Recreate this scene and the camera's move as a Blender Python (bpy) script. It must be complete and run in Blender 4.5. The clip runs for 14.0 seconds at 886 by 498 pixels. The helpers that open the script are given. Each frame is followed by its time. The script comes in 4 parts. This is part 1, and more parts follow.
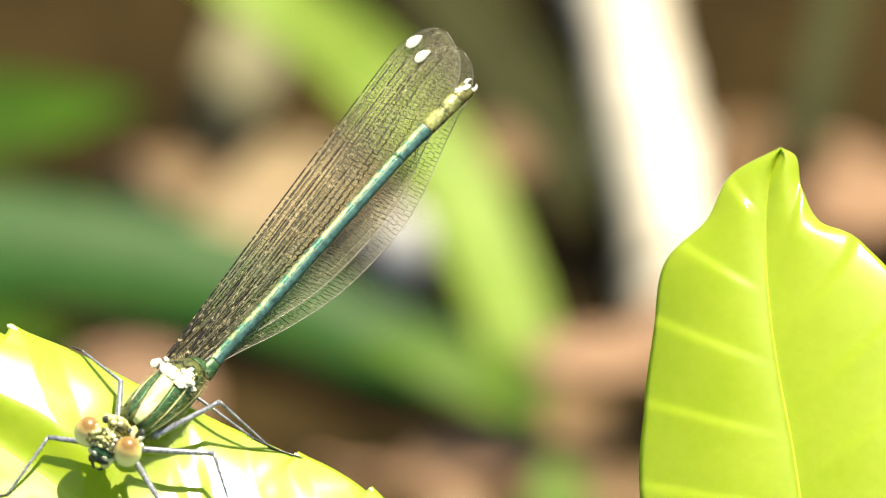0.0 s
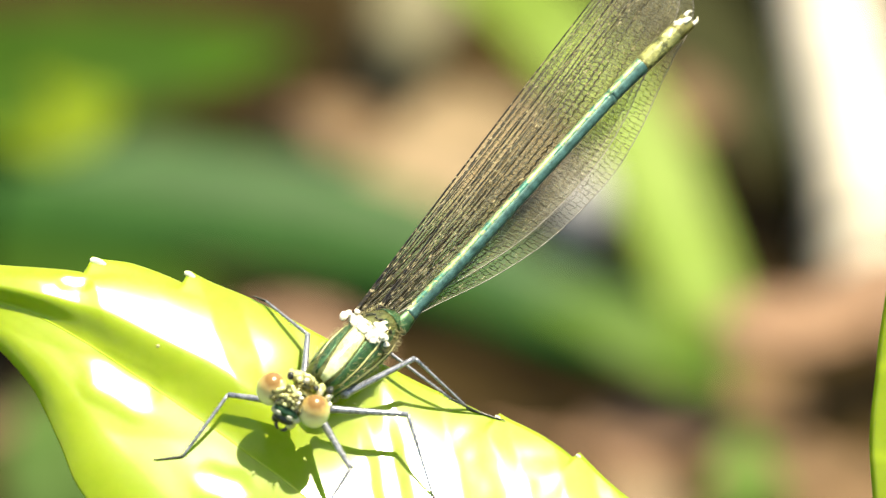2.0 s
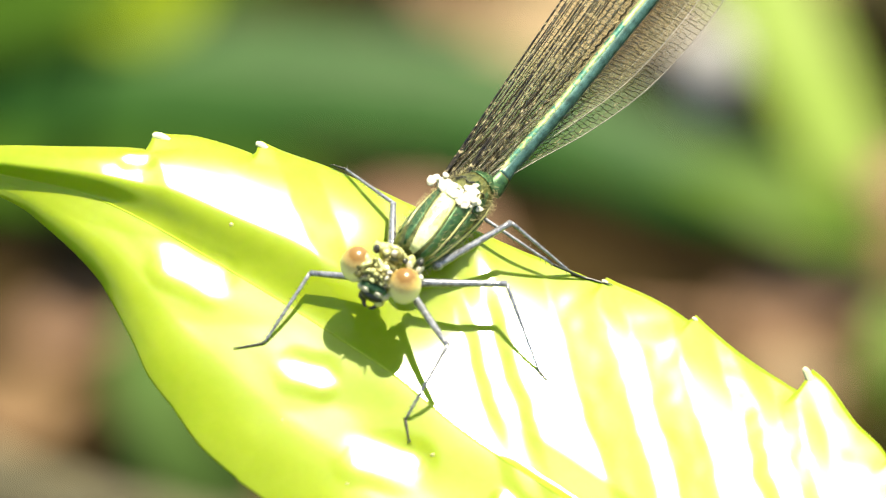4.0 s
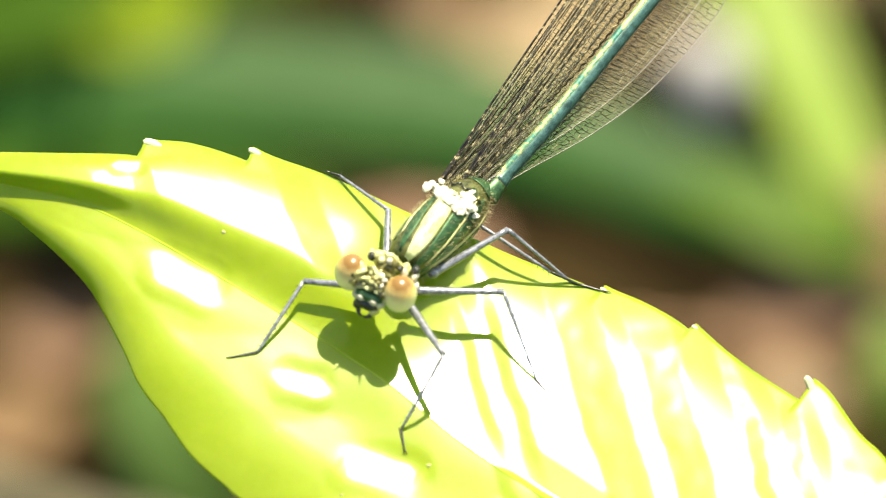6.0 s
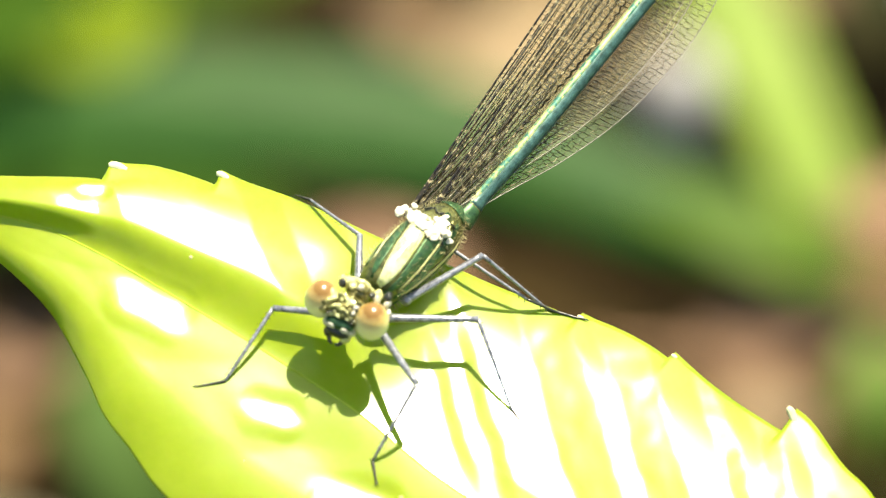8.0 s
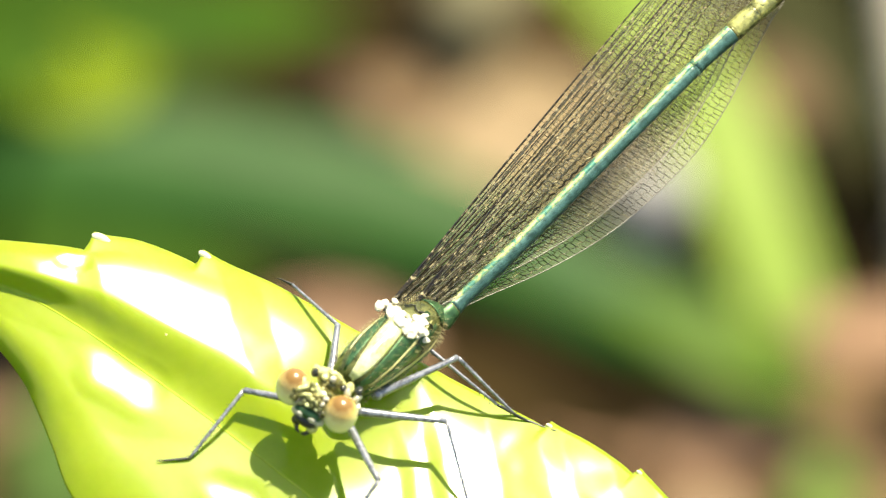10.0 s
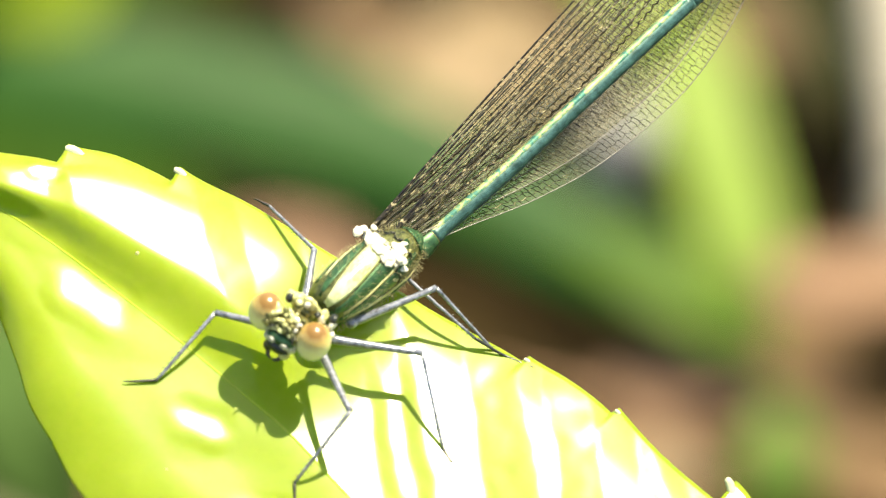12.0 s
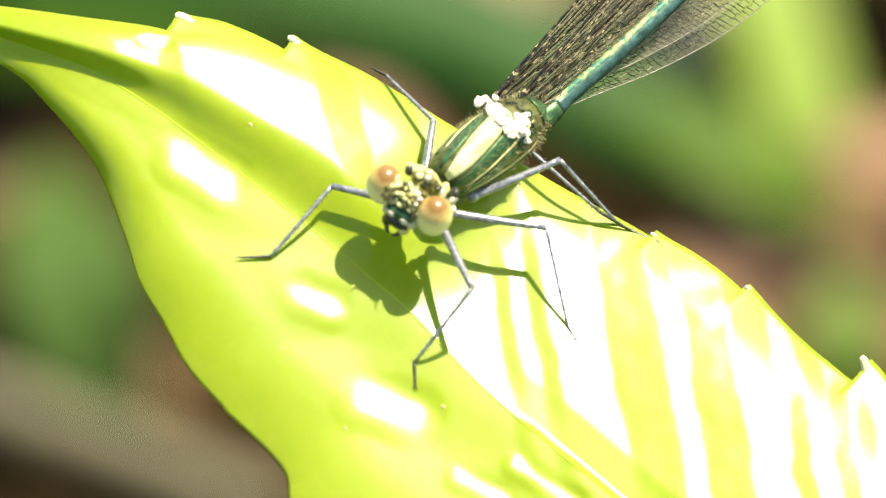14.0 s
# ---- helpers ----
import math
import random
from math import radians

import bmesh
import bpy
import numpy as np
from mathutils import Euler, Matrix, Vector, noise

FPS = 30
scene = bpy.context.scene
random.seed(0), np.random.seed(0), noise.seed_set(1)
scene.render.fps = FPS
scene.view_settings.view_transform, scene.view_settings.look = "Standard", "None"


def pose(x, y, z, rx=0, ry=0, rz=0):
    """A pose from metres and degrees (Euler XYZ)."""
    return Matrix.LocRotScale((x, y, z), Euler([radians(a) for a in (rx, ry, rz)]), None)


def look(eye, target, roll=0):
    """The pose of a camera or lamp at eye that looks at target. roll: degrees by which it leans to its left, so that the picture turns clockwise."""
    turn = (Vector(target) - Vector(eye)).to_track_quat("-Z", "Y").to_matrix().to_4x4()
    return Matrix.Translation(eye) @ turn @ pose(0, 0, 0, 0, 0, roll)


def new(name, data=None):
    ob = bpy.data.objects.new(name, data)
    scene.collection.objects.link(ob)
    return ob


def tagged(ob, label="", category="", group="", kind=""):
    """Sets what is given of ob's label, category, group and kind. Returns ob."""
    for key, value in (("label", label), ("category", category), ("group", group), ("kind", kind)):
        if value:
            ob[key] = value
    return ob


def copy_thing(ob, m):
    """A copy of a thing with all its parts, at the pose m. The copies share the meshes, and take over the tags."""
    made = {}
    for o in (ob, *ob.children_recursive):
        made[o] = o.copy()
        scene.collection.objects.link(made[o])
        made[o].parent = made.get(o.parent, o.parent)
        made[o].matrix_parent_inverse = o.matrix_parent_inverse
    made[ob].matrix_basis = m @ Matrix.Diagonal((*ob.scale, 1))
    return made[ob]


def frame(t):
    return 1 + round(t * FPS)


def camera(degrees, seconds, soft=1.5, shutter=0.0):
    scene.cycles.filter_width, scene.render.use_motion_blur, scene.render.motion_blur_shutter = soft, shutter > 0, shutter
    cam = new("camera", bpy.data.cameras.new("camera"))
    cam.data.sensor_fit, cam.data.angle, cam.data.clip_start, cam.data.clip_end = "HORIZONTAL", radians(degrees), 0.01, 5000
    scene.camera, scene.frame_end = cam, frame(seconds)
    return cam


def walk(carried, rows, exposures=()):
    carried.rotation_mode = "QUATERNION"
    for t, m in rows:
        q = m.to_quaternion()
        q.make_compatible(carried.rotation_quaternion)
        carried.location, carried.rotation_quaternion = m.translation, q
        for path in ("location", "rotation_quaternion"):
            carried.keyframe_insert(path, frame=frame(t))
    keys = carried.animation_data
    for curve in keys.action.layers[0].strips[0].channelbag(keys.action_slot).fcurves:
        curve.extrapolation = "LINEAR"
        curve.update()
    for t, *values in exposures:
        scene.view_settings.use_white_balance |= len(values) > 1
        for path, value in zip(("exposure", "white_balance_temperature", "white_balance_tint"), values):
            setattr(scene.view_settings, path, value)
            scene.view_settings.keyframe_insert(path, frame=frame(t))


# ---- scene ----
cam = camera(2.92145, 14.0, soft=1.05, shutter=0.2)
PATH = [
    (0, pose(-0.00129, -1.24527, 1.17774, 55.1815, -2.5547, 0.6589)),
    (0.5, pose(-0.00569, -1.25775, 1.18937, 55.0830, -3.1776, 1.0307)),
    (1, pose(-0.01027, -1.25112, 1.18540, 55.0056, -3.8016, 1.4613)),
    (1.5, pose(-0.01475, -1.21012, 1.15485, 54.9821, -3.9668, 1.5693)),
    (2, pose(-0.00970, -1.14562, 1.10336, 55.1202, -2.9884, 1.3042)),
    (2.5, pose(-0.00560, -1.08301, 1.05683, 55.0891, -1.6929, 0.7845)),
    (3, pose(-0.00146, -1.05559, 1.03391, 55.0404, -0.4831, 0.2651)),
    (3.5, pose(-0.00046, -1.05556, 1.03504, 54.8923, -0.0897, 0.0953)),
    (6, pose(-0.00020, -1.03939, 1.02187, 54.9860, 0.0718, -0.0268)),
    (6.5, pose(0.00000, -1.03213, 1.01671, 55.0000, -0.0000, 0.0000)),
    (7, pose(-0.00019, -1.02508, 1.01238, 54.9911, -0.0436, -0.0078)),
    (7.5, pose(0.00024, -1.01929, 1.00974, 54.9491, -0.0168, -0.0320)),
    (8, pose(-0.00190, -1.01159, 1.00456, 54.9902, -0.0988, -0.1116)),
    (8.5, pose(-0.00409, -0.99908, 0.99860, 55.0471, -0.6073, 0.0954)),
    (8.7, pose(-0.00241, -1.00168, 1.00088, 55.1363, -1.2444, 0.6160)),
    (10.8, pose(-0.00738, -1.01152, 1.00995, 54.8546, -5.9732, 3.4345)),
    (11, pose(-0.00779, -1.00380, 1.00434, 54.8171, -6.2988, 3.6368)),
    (11.5, pose(-0.00942, -0.97993, 0.98723, 54.7295, -6.7879, 3.9088)),
    (12, pose(-0.01058, -0.98545, 0.99052, 54.6614, -6.7837, 3.9164)),
    (12.5, pose(-0.01308, -0.97588, 0.98318, 54.5818, -6.8838, 3.9360)),
    (13, pose(-0.01660, -0.96777, 0.97620, 54.5033, -6.9852, 3.9326)),
    (13.5, pose(-0.02027, -0.95811, 0.96908, 54.3910, -7.0128, 3.8525)),
    (14, pose(-0.02532, -0.95149, 0.96464, 54.2460, -7.0264, 3.6600)),
]
walk(cam, PATH, exposures=[(0, 1.25, 7800, 7), (14, 1.25, 7800, 7)])

# ---- light ----
world = bpy.data.worlds.new("sky")
scene.world = world
world.use_nodes = True
SUN = Vector((0.22, 0.161, 0.962)).normalized()
_wn = world.node_tree.nodes
_sky = _wn.new("ShaderNodeTexSky")
_sky.sky_type = "NISHITA"
_sky.sun_disc = False
_sky.sun_elevation = math.asin(SUN.z)
_sky.sun_rotation = math.atan2(SUN.x, SUN.y)
_wn["Background"].inputs["Strength"].default_value = 0.12
world.node_tree.links.new(_sky.outputs["Color"], _wn["Background"].inputs["Color"])
sun = new("sun", bpy.data.lights.new("sun", "SUN"))
sun.data.energy = 4.5
sun.data.angle = radians(0.53)
sun.data.color = (1.0, 0.95, 0.85)
sun.matrix_world = look(SUN * 3, (0, 0, 0))

# ---- site ----
# Everything near the perch is laid out in one frame: u to the right, v across the slope, w towards the
# viewer, in units of 0.84 mm; the frame leans 35 degrees and stands 0.294 m over the soil.
UNIT = 0.00084
LEAN = radians(35)
CS, SN = math.cos(LEAN), math.sin(LEAN)
HEIGHT = 350.0


def L(u, v, w):
    return Vector((u, v * SN - w * CS, HEIGHT + v * CS + w * SN)) * UNIT


def G(u, v, h):
    """A point h units over the soil, at u, v of the frame."""
    return L(u, v, (h - HEIGHT - v * CS) / SN)


cam.data.dof.use_dof = True
cam.data.dof.aperture_fstop = 33.0


# ---- materials ----
def material(name, build):
    m = bpy.data.materials.new(name)
    m.use_nodes = True
    nt = m.node_tree
    p = nt.nodes["Principled BSDF"]
    build(nt, p)
    return m


def node(nt, kind, **values):
    n = nt.nodes.new(kind)
    for k, val in values.items():
        n.inputs[k.replace("_", " ")].default_value = val
    return n


def noise_of(nt, scale, detail=4.0, rough=0.6):
    co = nt.nodes.new("ShaderNodeTexCoord")
    n = node(nt, "ShaderNodeTexNoise", Scale=scale, Detail=detail, Roughness=rough)
    nt.links.new(co.outputs["Object"], n.inputs["Vector"])
    return n


def ramp(nt, source, stops):
    r = nt.nodes.new("ShaderNodeValToRGB")
    el = r.color_ramp.elements
    while len(el) < len(stops):
        el.new(0.5)
    for e, (pos, col) in zip(el, stops):
        e.position, e.color = pos, (*col, 1)
    nt.links.new(source, r.inputs["Fac"])
    return r


def bump(nt, p, source, strength, distance):
    b = node(nt, "ShaderNodeBump", Strength=strength, Distance=distance)
    nt.links.new(source, b.inputs["Height"])
    nt.links.new(b.outputs["Normal"], p.inputs["Normal"])
    return b


def mottled(name, dark, light, scale, rough=0.5, metal=0.0, relief=0.3, depth=0.0002, fine=8.0, spec=0.5, vary=0.0, lets=None, coat=0.0, coating=1.0, deep=0.0):
    """A surface of two tones mixed at two scales, with fine relief; lets: colour of the light that it lets pass."""
    def build(nt, p):
        a = noise_of(nt, scale)
        b = noise_of(nt, scale * fine, 3.0)
        mix = nt.nodes.new("ShaderNodeMath")
        mix.operation = "MULTIPLY_ADD"
        mix.inputs[1].default_value = 0.35
        nt.links.new(b.outputs["Fac"], mix.inputs[0])
        half = nt.nodes.new("ShaderNodeMath")
        half.operation = "MULTIPLY"
        half.inputs[1].default_value = 0.65
        nt.links.new(a.outputs["Fac"], half.inputs[0])
        nt.links.new(half.outputs[0], mix.inputs[2])
        r = ramp(nt, mix.outputs[0], [(0.36, dark), (0.64, light)])
        colour = r.outputs["Color"]
        if vary:
            info = nt.nodes.new("ShaderNodeObjectInfo")
            hsv = node(nt, "ShaderNodeHueSaturation")
            rng = node(nt, "ShaderNodeMapRange")
            rng.inputs["To Min"].default_value, rng.inputs["To Max"].default_value = 1 - vary, 1 + vary
            nt.links.new(info.outputs["Random"], rng.inputs["Value"])
            nt.links.new(rng.outputs["Result"], hsv.inputs["Value"])
            nt.links.new(colour, hsv.inputs["Color"])
            colour = hsv.outputs["Color"]
        nt.links.new(colour, p.inputs["Base Color"])
        p.inputs["Roughness"].default_value = rough
        p.inputs["Metallic"].default_value = metal
        p.inputs["Specular IOR Level"].default_value = spec
        bump(nt, p, mix.outputs[0], relief, depth)
        if coat:
            p.inputs["Coat Weight"].default_value = coating
            p.inputs["Coat Roughness"].default_value = coat
        if deep:
            p.inputs["Subsurface Weight"].default_value = deep
            p.inputs["Subsurface Radius"].default_value = (0.7, 1.0, 0.1)
            p.inputs["Subsurface Scale"].default_value = 0.0014
        if lets:
            tr = nt.nodes.new("ShaderNodeBsdfTranslucent")
            tr.inputs["Color"].default_value = (*lets, 1)
            add = nt.nodes.new("ShaderNodeMixShader")
            add.inputs["Fac"].default_value = 0.35
            nt.links.new(p.outputs["BSDF"], add.inputs[1])
            nt.links.new(tr.outputs["BSDF"], add.inputs[2])
            nt.links.new(add.outputs[0], nt.nodes["Material Output"].inputs["Surface"])
    return material(name, build)


def membrane_build(nt, p):
    clear = nt.nodes.new("ShaderNodeBsdfTransparent")
    n = noise_of(nt, 700.0)
    r = ramp(nt, n.outputs["Fac"], [(0.3, (0.978, 0.972, 0.935)), (0.7, (0.996, 0.994, 0.975))])
    nt.links.new(r.outputs["Color"], clear.inputs["Color"])
    p.inputs["Base Color"].default_value = (0.62, 0.59, 0.42, 1)
    p.inputs["Roughness"].default_value = 0.28
    bump(nt, p, n.outputs["Fac"], 0.5, 0.0002)
    mix = nt.nodes.new("ShaderNodeMixShader")
    mix.inputs["Fac"].default_value = 0.042
    nt.links.new(clear.outputs[0], mix.inputs[1])
    nt.links.new(p.outputs[0], mix.inputs[2])
    nt.links.new(mix.outputs[0], nt.nodes["Material Output"].inputs["Surface"])


def eye_build(nt, p):
    co = nt.nodes.new("ShaderNodeTexCoord")
    sep = nt.nodes.new("ShaderNodeSeparateXYZ")
    nt.links.new(co.outputs["Object"], sep.inputs[0])
    n = noise_of(nt, 2500.0)
    add = nt.nodes.new("ShaderNodeMath")
    add.operation = "MULTIPLY_ADD"
    add.inputs[1].default_value = 0.0004
    nt.links.new(n.outputs["Fac"], add.inputs[0])
    nt.links.new(sep.outputs["Z"], add.inputs[2])
    rng = node(nt, "ShaderNodeMapRange")
    rng.inputs["From Min"].default_value, rng.inputs["From Max"].default_value = -0.0014, 0.0016
    nt.links.new(add.outputs[0], rng.inputs["Value"])
    r = ramp(nt, rng.outputs["Result"], [(0.35, (0.80, 0.80, 0.50)), (0.66, (0.78, 0.70, 0.34)), (0.85, (0.60, 0.43, 0.13)), (0.97, (0.24, 0.13, 0.03))])
    nt.links.new(r.outputs["Color"], p.inputs["Base Color"])
    p.inputs["Roughness"].default_value = 0.6
    p.inputs["Specular IOR Level"].default_value = 0.0
    p.inputs["Coat Weight"].default_value = 1.0
    p.inputs["Coat Roughness"].default_value = 0.26
    p.inputs["Coat IOR"].default_value = 1.6


M_LEAF = mottled("leaf_green", (0.305, 0.42, 0.016), (0.375, 0.49, 0.034), 60.0, rough=0.40, relief=0.06, depth=0.0002, fine=14.0, spec=0.15, lets=(0.14, 0.58, 0.004), coat=0.15, coating=0.6, deep=0.35)
M_RIB = mottled("leaf_rib", (0.29, 0.44, 0.012), (0.37, 0.52, 0.03), 300.0, rough=0.6, spec=0.2, relief=0.2, depth=0.0001)
M_TOOTH = mottled("leaf_tooth", (0.55, 0.58, 0.30), (0.72, 0.72, 0.45), 900.0, rough=0.4, relief=0.2, depth=0.00005)
M_STEM = mottled("shrub_stem", (0.10, 0.16, 0.03), (0.20, 0.26, 0.06), 120.0, rough=0.5)
M_GREEN = mottled("metal_green", (0.008, 0.040, 0.018), (0.075, 0.19, 0.07), 2200.0, rough=0.42, metal=0.4, relief=0.35, depth=0.00001)
def teal_build(nt, p):
    a = noise_of(nt, 1100.0, 5.0, 0.75)
    r = ramp(nt, a.outputs["Fac"], [(0.28, (0.03, 0.12, 0.09)), (0.42, (0.07, 0.24, 0.18)), (0.50, (0.26, 0.40, 0.17)), (0.58, (0.62, 0.62, 0.26)), (0.70, (0.22, 0.42, 0.30))])
    nt.links.new(r.outputs["Color"], p.inputs["Base Color"])
    p.inputs["Roughness"].default_value = 0.42
    p.inputs["Metallic"].default_value = 0.5
    b = noise_of(nt, 2600.0, 2.0)
    bump(nt, p, b.outputs["Fac"], 0.4, 0.00002)


M_TEAL = material("metal_teal", teal_build)
M_STRIPE = mottled("cream_stripe", (0.46, 0.53, 0.16), (0.82, 0.83, 0.48), 700.0, rough=0.3, relief=0.3, depth=0.00002, spec=0.6)
M_OLIVE = mottled("olive_bronze", (0.045, 0.05, 0.014), (0.32, 0.29, 0.09), 1500.0, rough=0.35, metal=0.35, relief=0.6, depth=0.00003)
M_BODY = mottled("dark_olive_green", (0.012, 0.022, 0.008), (0.20, 0.21, 0.06), 1800.0, rough=0.38, metal=0.3, relief=0.6, depth=0.00003)
M_SIDE = mottled("dark_teal", (0.014, 0.050, 0.040), (0.075, 0.19, 0.165), 1500.0, rough=0.4, metal=0.3, relief=0.4, depth=0.00002)
M_PALE = mottled("pale_yellow", (0.45, 0.46, 0.14), (0.66, 0.64, 0.30), 1300.0, rough=0.3, relief=0.4, depth=0.00002, spec=0.7)
M_WHITE = mottled("joint_white", (0.40, 0.38, 0.26), (0.78, 0.76, 0.62), 1300.0, rough=0.3, relief=0.8, depth=0.00006)
M_DARK = mottled("dark_cuticle", (0.008, 0.010, 0.008), (0.04, 0.045, 0.03), 1800.0, rough=0.3, relief=0.5, depth=0.00002)
M_LEG = mottled("leg_grey", (0.016, 0.020, 0.026), (0.30, 0.32, 0.36), 2500.0, rough=0.25, spec=1.0, relief=0.5, depth=0.00001, coat=0.3)
M_HAIR = mottled("hair_gold", (0.34, 0.30, 0.13), (0.55, 0.50, 0.26), 2000.0, rough=0.5)
def vein_build(nt, p):
    a = noise_of(nt, 2300.0, 3.0, 0.6)
    r = ramp(nt, a.outputs["Fac"], [(0.40, (0.004, 0.003, 0.003)), (0.56, (0.035, 0.029, 0.014)), (0.69, (0.44, 0.38, 0.22))])
    nt.links.new(r.outputs["Color"], p.inputs["Base Color"])
    p.inputs["Roughness"].default_value = 0.32
    b = noise_of(nt, 3000.0, 2.0)
    bump(nt, p, b.outputs["Fac"], 0.3, 0.00001)


M_VEIN = material("wing_vein", vein_build)
M_EDGE = mottled("wing_edge", (0.12, 0.11, 0.09), (0.28, 0.26, 0.22), 900.0, rough=0.3)
M_TAIL = mottled("tail_mottle", (0.03, 0.045, 0.02), (0.50, 0.50, 0.16), 700.0, rough=0.32, metal=0.2, relief=0.6, depth=0.00003, fine=4.0)
M_EYE = material("compound_eye", eye_build)
M_WING = material("wing_membrane", membrane_build)
# Partial shade over the broad leaves is put into these two lowered greens.
M_BROAD = mottled("broad_leaf", (0.009, 0.047, 0.004), (0.021, 0.080, 0.010), 25.0, rough=0.5, spec=0.14, relief=0.3, depth=0.0006)
M_DULL = mottled("shaded_leaf", (0.012, 0.040, 0.001), (0.030, 0.074, 0.003), 20.0, rough=0.7, spec=0.08)
M_LIME = mottled("lime_blade", (0.17, 0.27, 0.034), (0.25, 0.35, 0.060), 40.0, rough=0.5, spec=0.2, lets=(0.3, 0.5, 0.03))
M_YELLOW = mottled("yellowing_leaf", (0.075, 0.12, 0.002), (0.12, 0.165, 0.004), 50.0, rough=0.6, spec=0.1)
M_CREAM = mottled("bleached_stalk", (0.42, 0.36, 0.25), (0.62, 0.56, 0.44), 60.0, rough=0.6)
# Olive straw, lowered well below its own tone to carry the undergrowth's shade.
M_STRAW = mottled("shaded_olive_straw", (0.016, 0.018, 0.005), (0.034, 0.036, 0.010), 50.0, rough=0.7, spec=0.1)
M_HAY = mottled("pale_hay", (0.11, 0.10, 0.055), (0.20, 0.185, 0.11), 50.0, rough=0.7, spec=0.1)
M_STICK = mottled("weathered_stick", (0.09, 0.08, 0.05), (0.18, 0.165, 0.10), 60.0, rough=0.7, spec=0.1)
M_TAN = mottled("dry_leaf_tan", (0.085, 0.050, 0.022), (0.19, 0.118, 0.058), 50.0, rough=0.6, spec=0.15, vary=0.15)
M_DRY = mottled("dry_leaf_brown", (0.045, 0.026, 0.011), (0.125, 0.072, 0.032), 50.0, rough=0.6, spec=0.15, vary=0.3)
M_PINK = mottled("dry_leaf_pink", (0.14, 0.080, 0.044), (0.27, 0.165, 0.098), 50.0, rough=0.6, spec=0.15, vary=0.2)
M_BEIGE = mottled("dry_leaf_beige", (0.17, 0.122, 0.068), (0.32, 0.24, 0.14), 50.0, rough=0.6, spec=0.15, vary=0.1)
M_STONE = mottled("pale_stone", (0.40, 0.39, 0.36), (0.58, 0.56, 0.53), 90.0, rough=0.7)
M_LOW = mottled("low_leaf_green", (0.034, 0.070, 0.014), (0.062, 0.115, 0.024), 40.0, rough=0.7, spec=0.1)
M_SEED = mottled("seedling_green", (0.05, 0.10, 0.008), (0.09, 0.16, 0.016), 40.0, rough=0.6, spec=0.2)
M_SOIL = mottled("soil", (0.009, 0.006, 0.0015), (0.038, 0.024, 0.007), 30.0, rough=0.95, spec=0.08, relief=0.8, depth=0.003)


# ---- mesh helpers ----
ORIGIN = {}


def thing(name, base, label, category, group="", kind=""):
    ob = new(name)
    ob.empty_display_size = 0.01
    ob.location = base
    ORIGIN[ob] = Vector(base)
    return tagged(ob, label, category, group, kind)


def part(name, bm, mat, parent, label="", smooth=True, kind=""):
    """Links a bmesh, given in world places, as one mesh object under a thing or a part."""
    me = bpy.data.meshes.new(name)
    o = ORIGIN[parent] if parent else Vector((0, 0, 0))
    bmesh.ops.translate(bm, verts=bm.verts, vec=-o)
    bmesh.ops.recalc_face_normals(bm, faces=bm.faces)
    for f in bm.faces:
        f.smooth = smooth and len(f.verts) <= 4
    bm.to_mesh(me)
    bm.free()
    me.materials.append(mat)
    ob = new(name, me)
    if parent:
        ob.parent = parent
    ORIGIN[ob] = o
    return tagged(ob, label, kind=kind)


def turned(name, bm, mat, parent, m, label=""):
    """A part whose mesh lies in its own space, set at the pose m."""
    me = bpy.data.meshes.new(name)
    for f in bm.faces:
        f.smooth = True
    bm.to_mesh(me)
    bm.free()
    me.materials.append(mat)
    ob = new(name, me)
    ob.parent = parent
    ob.matrix_basis = Matrix.Translation(-ORIGIN[parent]) @ m
    return tagged(ob, label)


def spline(pts, n):
    """n + 1 points on a smooth curve through pts."""
    P = [Vector(p) for p in pts]
    P = [P[0] * 2 - P[1]] + P + [P[-1] * 2 - P[-2]]
    out = []
    k = len(P) - 3
    for i in range(n + 1):
        x = i / n * k
        j = min(int(x), k - 1)
        f = x - j
        a, b, c, d = P[j:j + 4]
        out.append(0.5 * ((2 * b) + (c - a) * f + (2 * a - 5 * b + 4 * c - d) * f * f + (3 * b - a - 3 * c + d) * f ** 3))
    return out


def frames(pts, hint):
    """Tangent, side and up at each of the points."""
    out = []
    for i in range(len(pts)):
        t = (pts[min(i + 1, len(pts) - 1)] - pts[max(i - 1, 0)]).normalized()
        side = t.cross(hint).normalized()
        out.append((t, side, side.cross(t).normalized()))
    return out


def loft(bm, pts, radii, sides=10, hint=Vector((0.3, -0.6, 0.75)), flat=1.0):
    """A closed tube along pts; flat: height to width of its section."""
    rings = []
    for p, r, (t, side, up) in zip(pts, radii, frames(pts, hint)):
        rings.append([bm.verts.new(p + side * (r * math.cos(a)) + up * (r * flat * math.sin(a))) for a in (2 * math.pi * k / sides for k in range(sides))])
    for a, b in zip(rings, rings[1:]):
        for k in range(sides):
            bm.faces.new((a[k], a[(k + 1) % sides], b[(k + 1) % sides], b[k]))
    bm.faces.new(rings[0])
    bm.faces.new(rings[-1])
    return bm


def blob(bm, centre, axes, sub=2, rough=0.0):
    """An ellipsoid with the given half-axes (three vectors), lumpy by the share rough."""
    m = Matrix((axes[0], axes[1], axes[2])).transposed().to_4x4()
    m.translation = centre
    made = bmesh.ops.create_icosphere(bm, subdivisions=sub, radius=1.0, matrix=m)["verts"]
    if rough:
        seed = centre * 9000
        for v in made:
            d = v.co - Vector(centre)
            v.co = Vector(centre) + d * (1 + rough * noise.noise(d * 2200 + seed))
    return bm


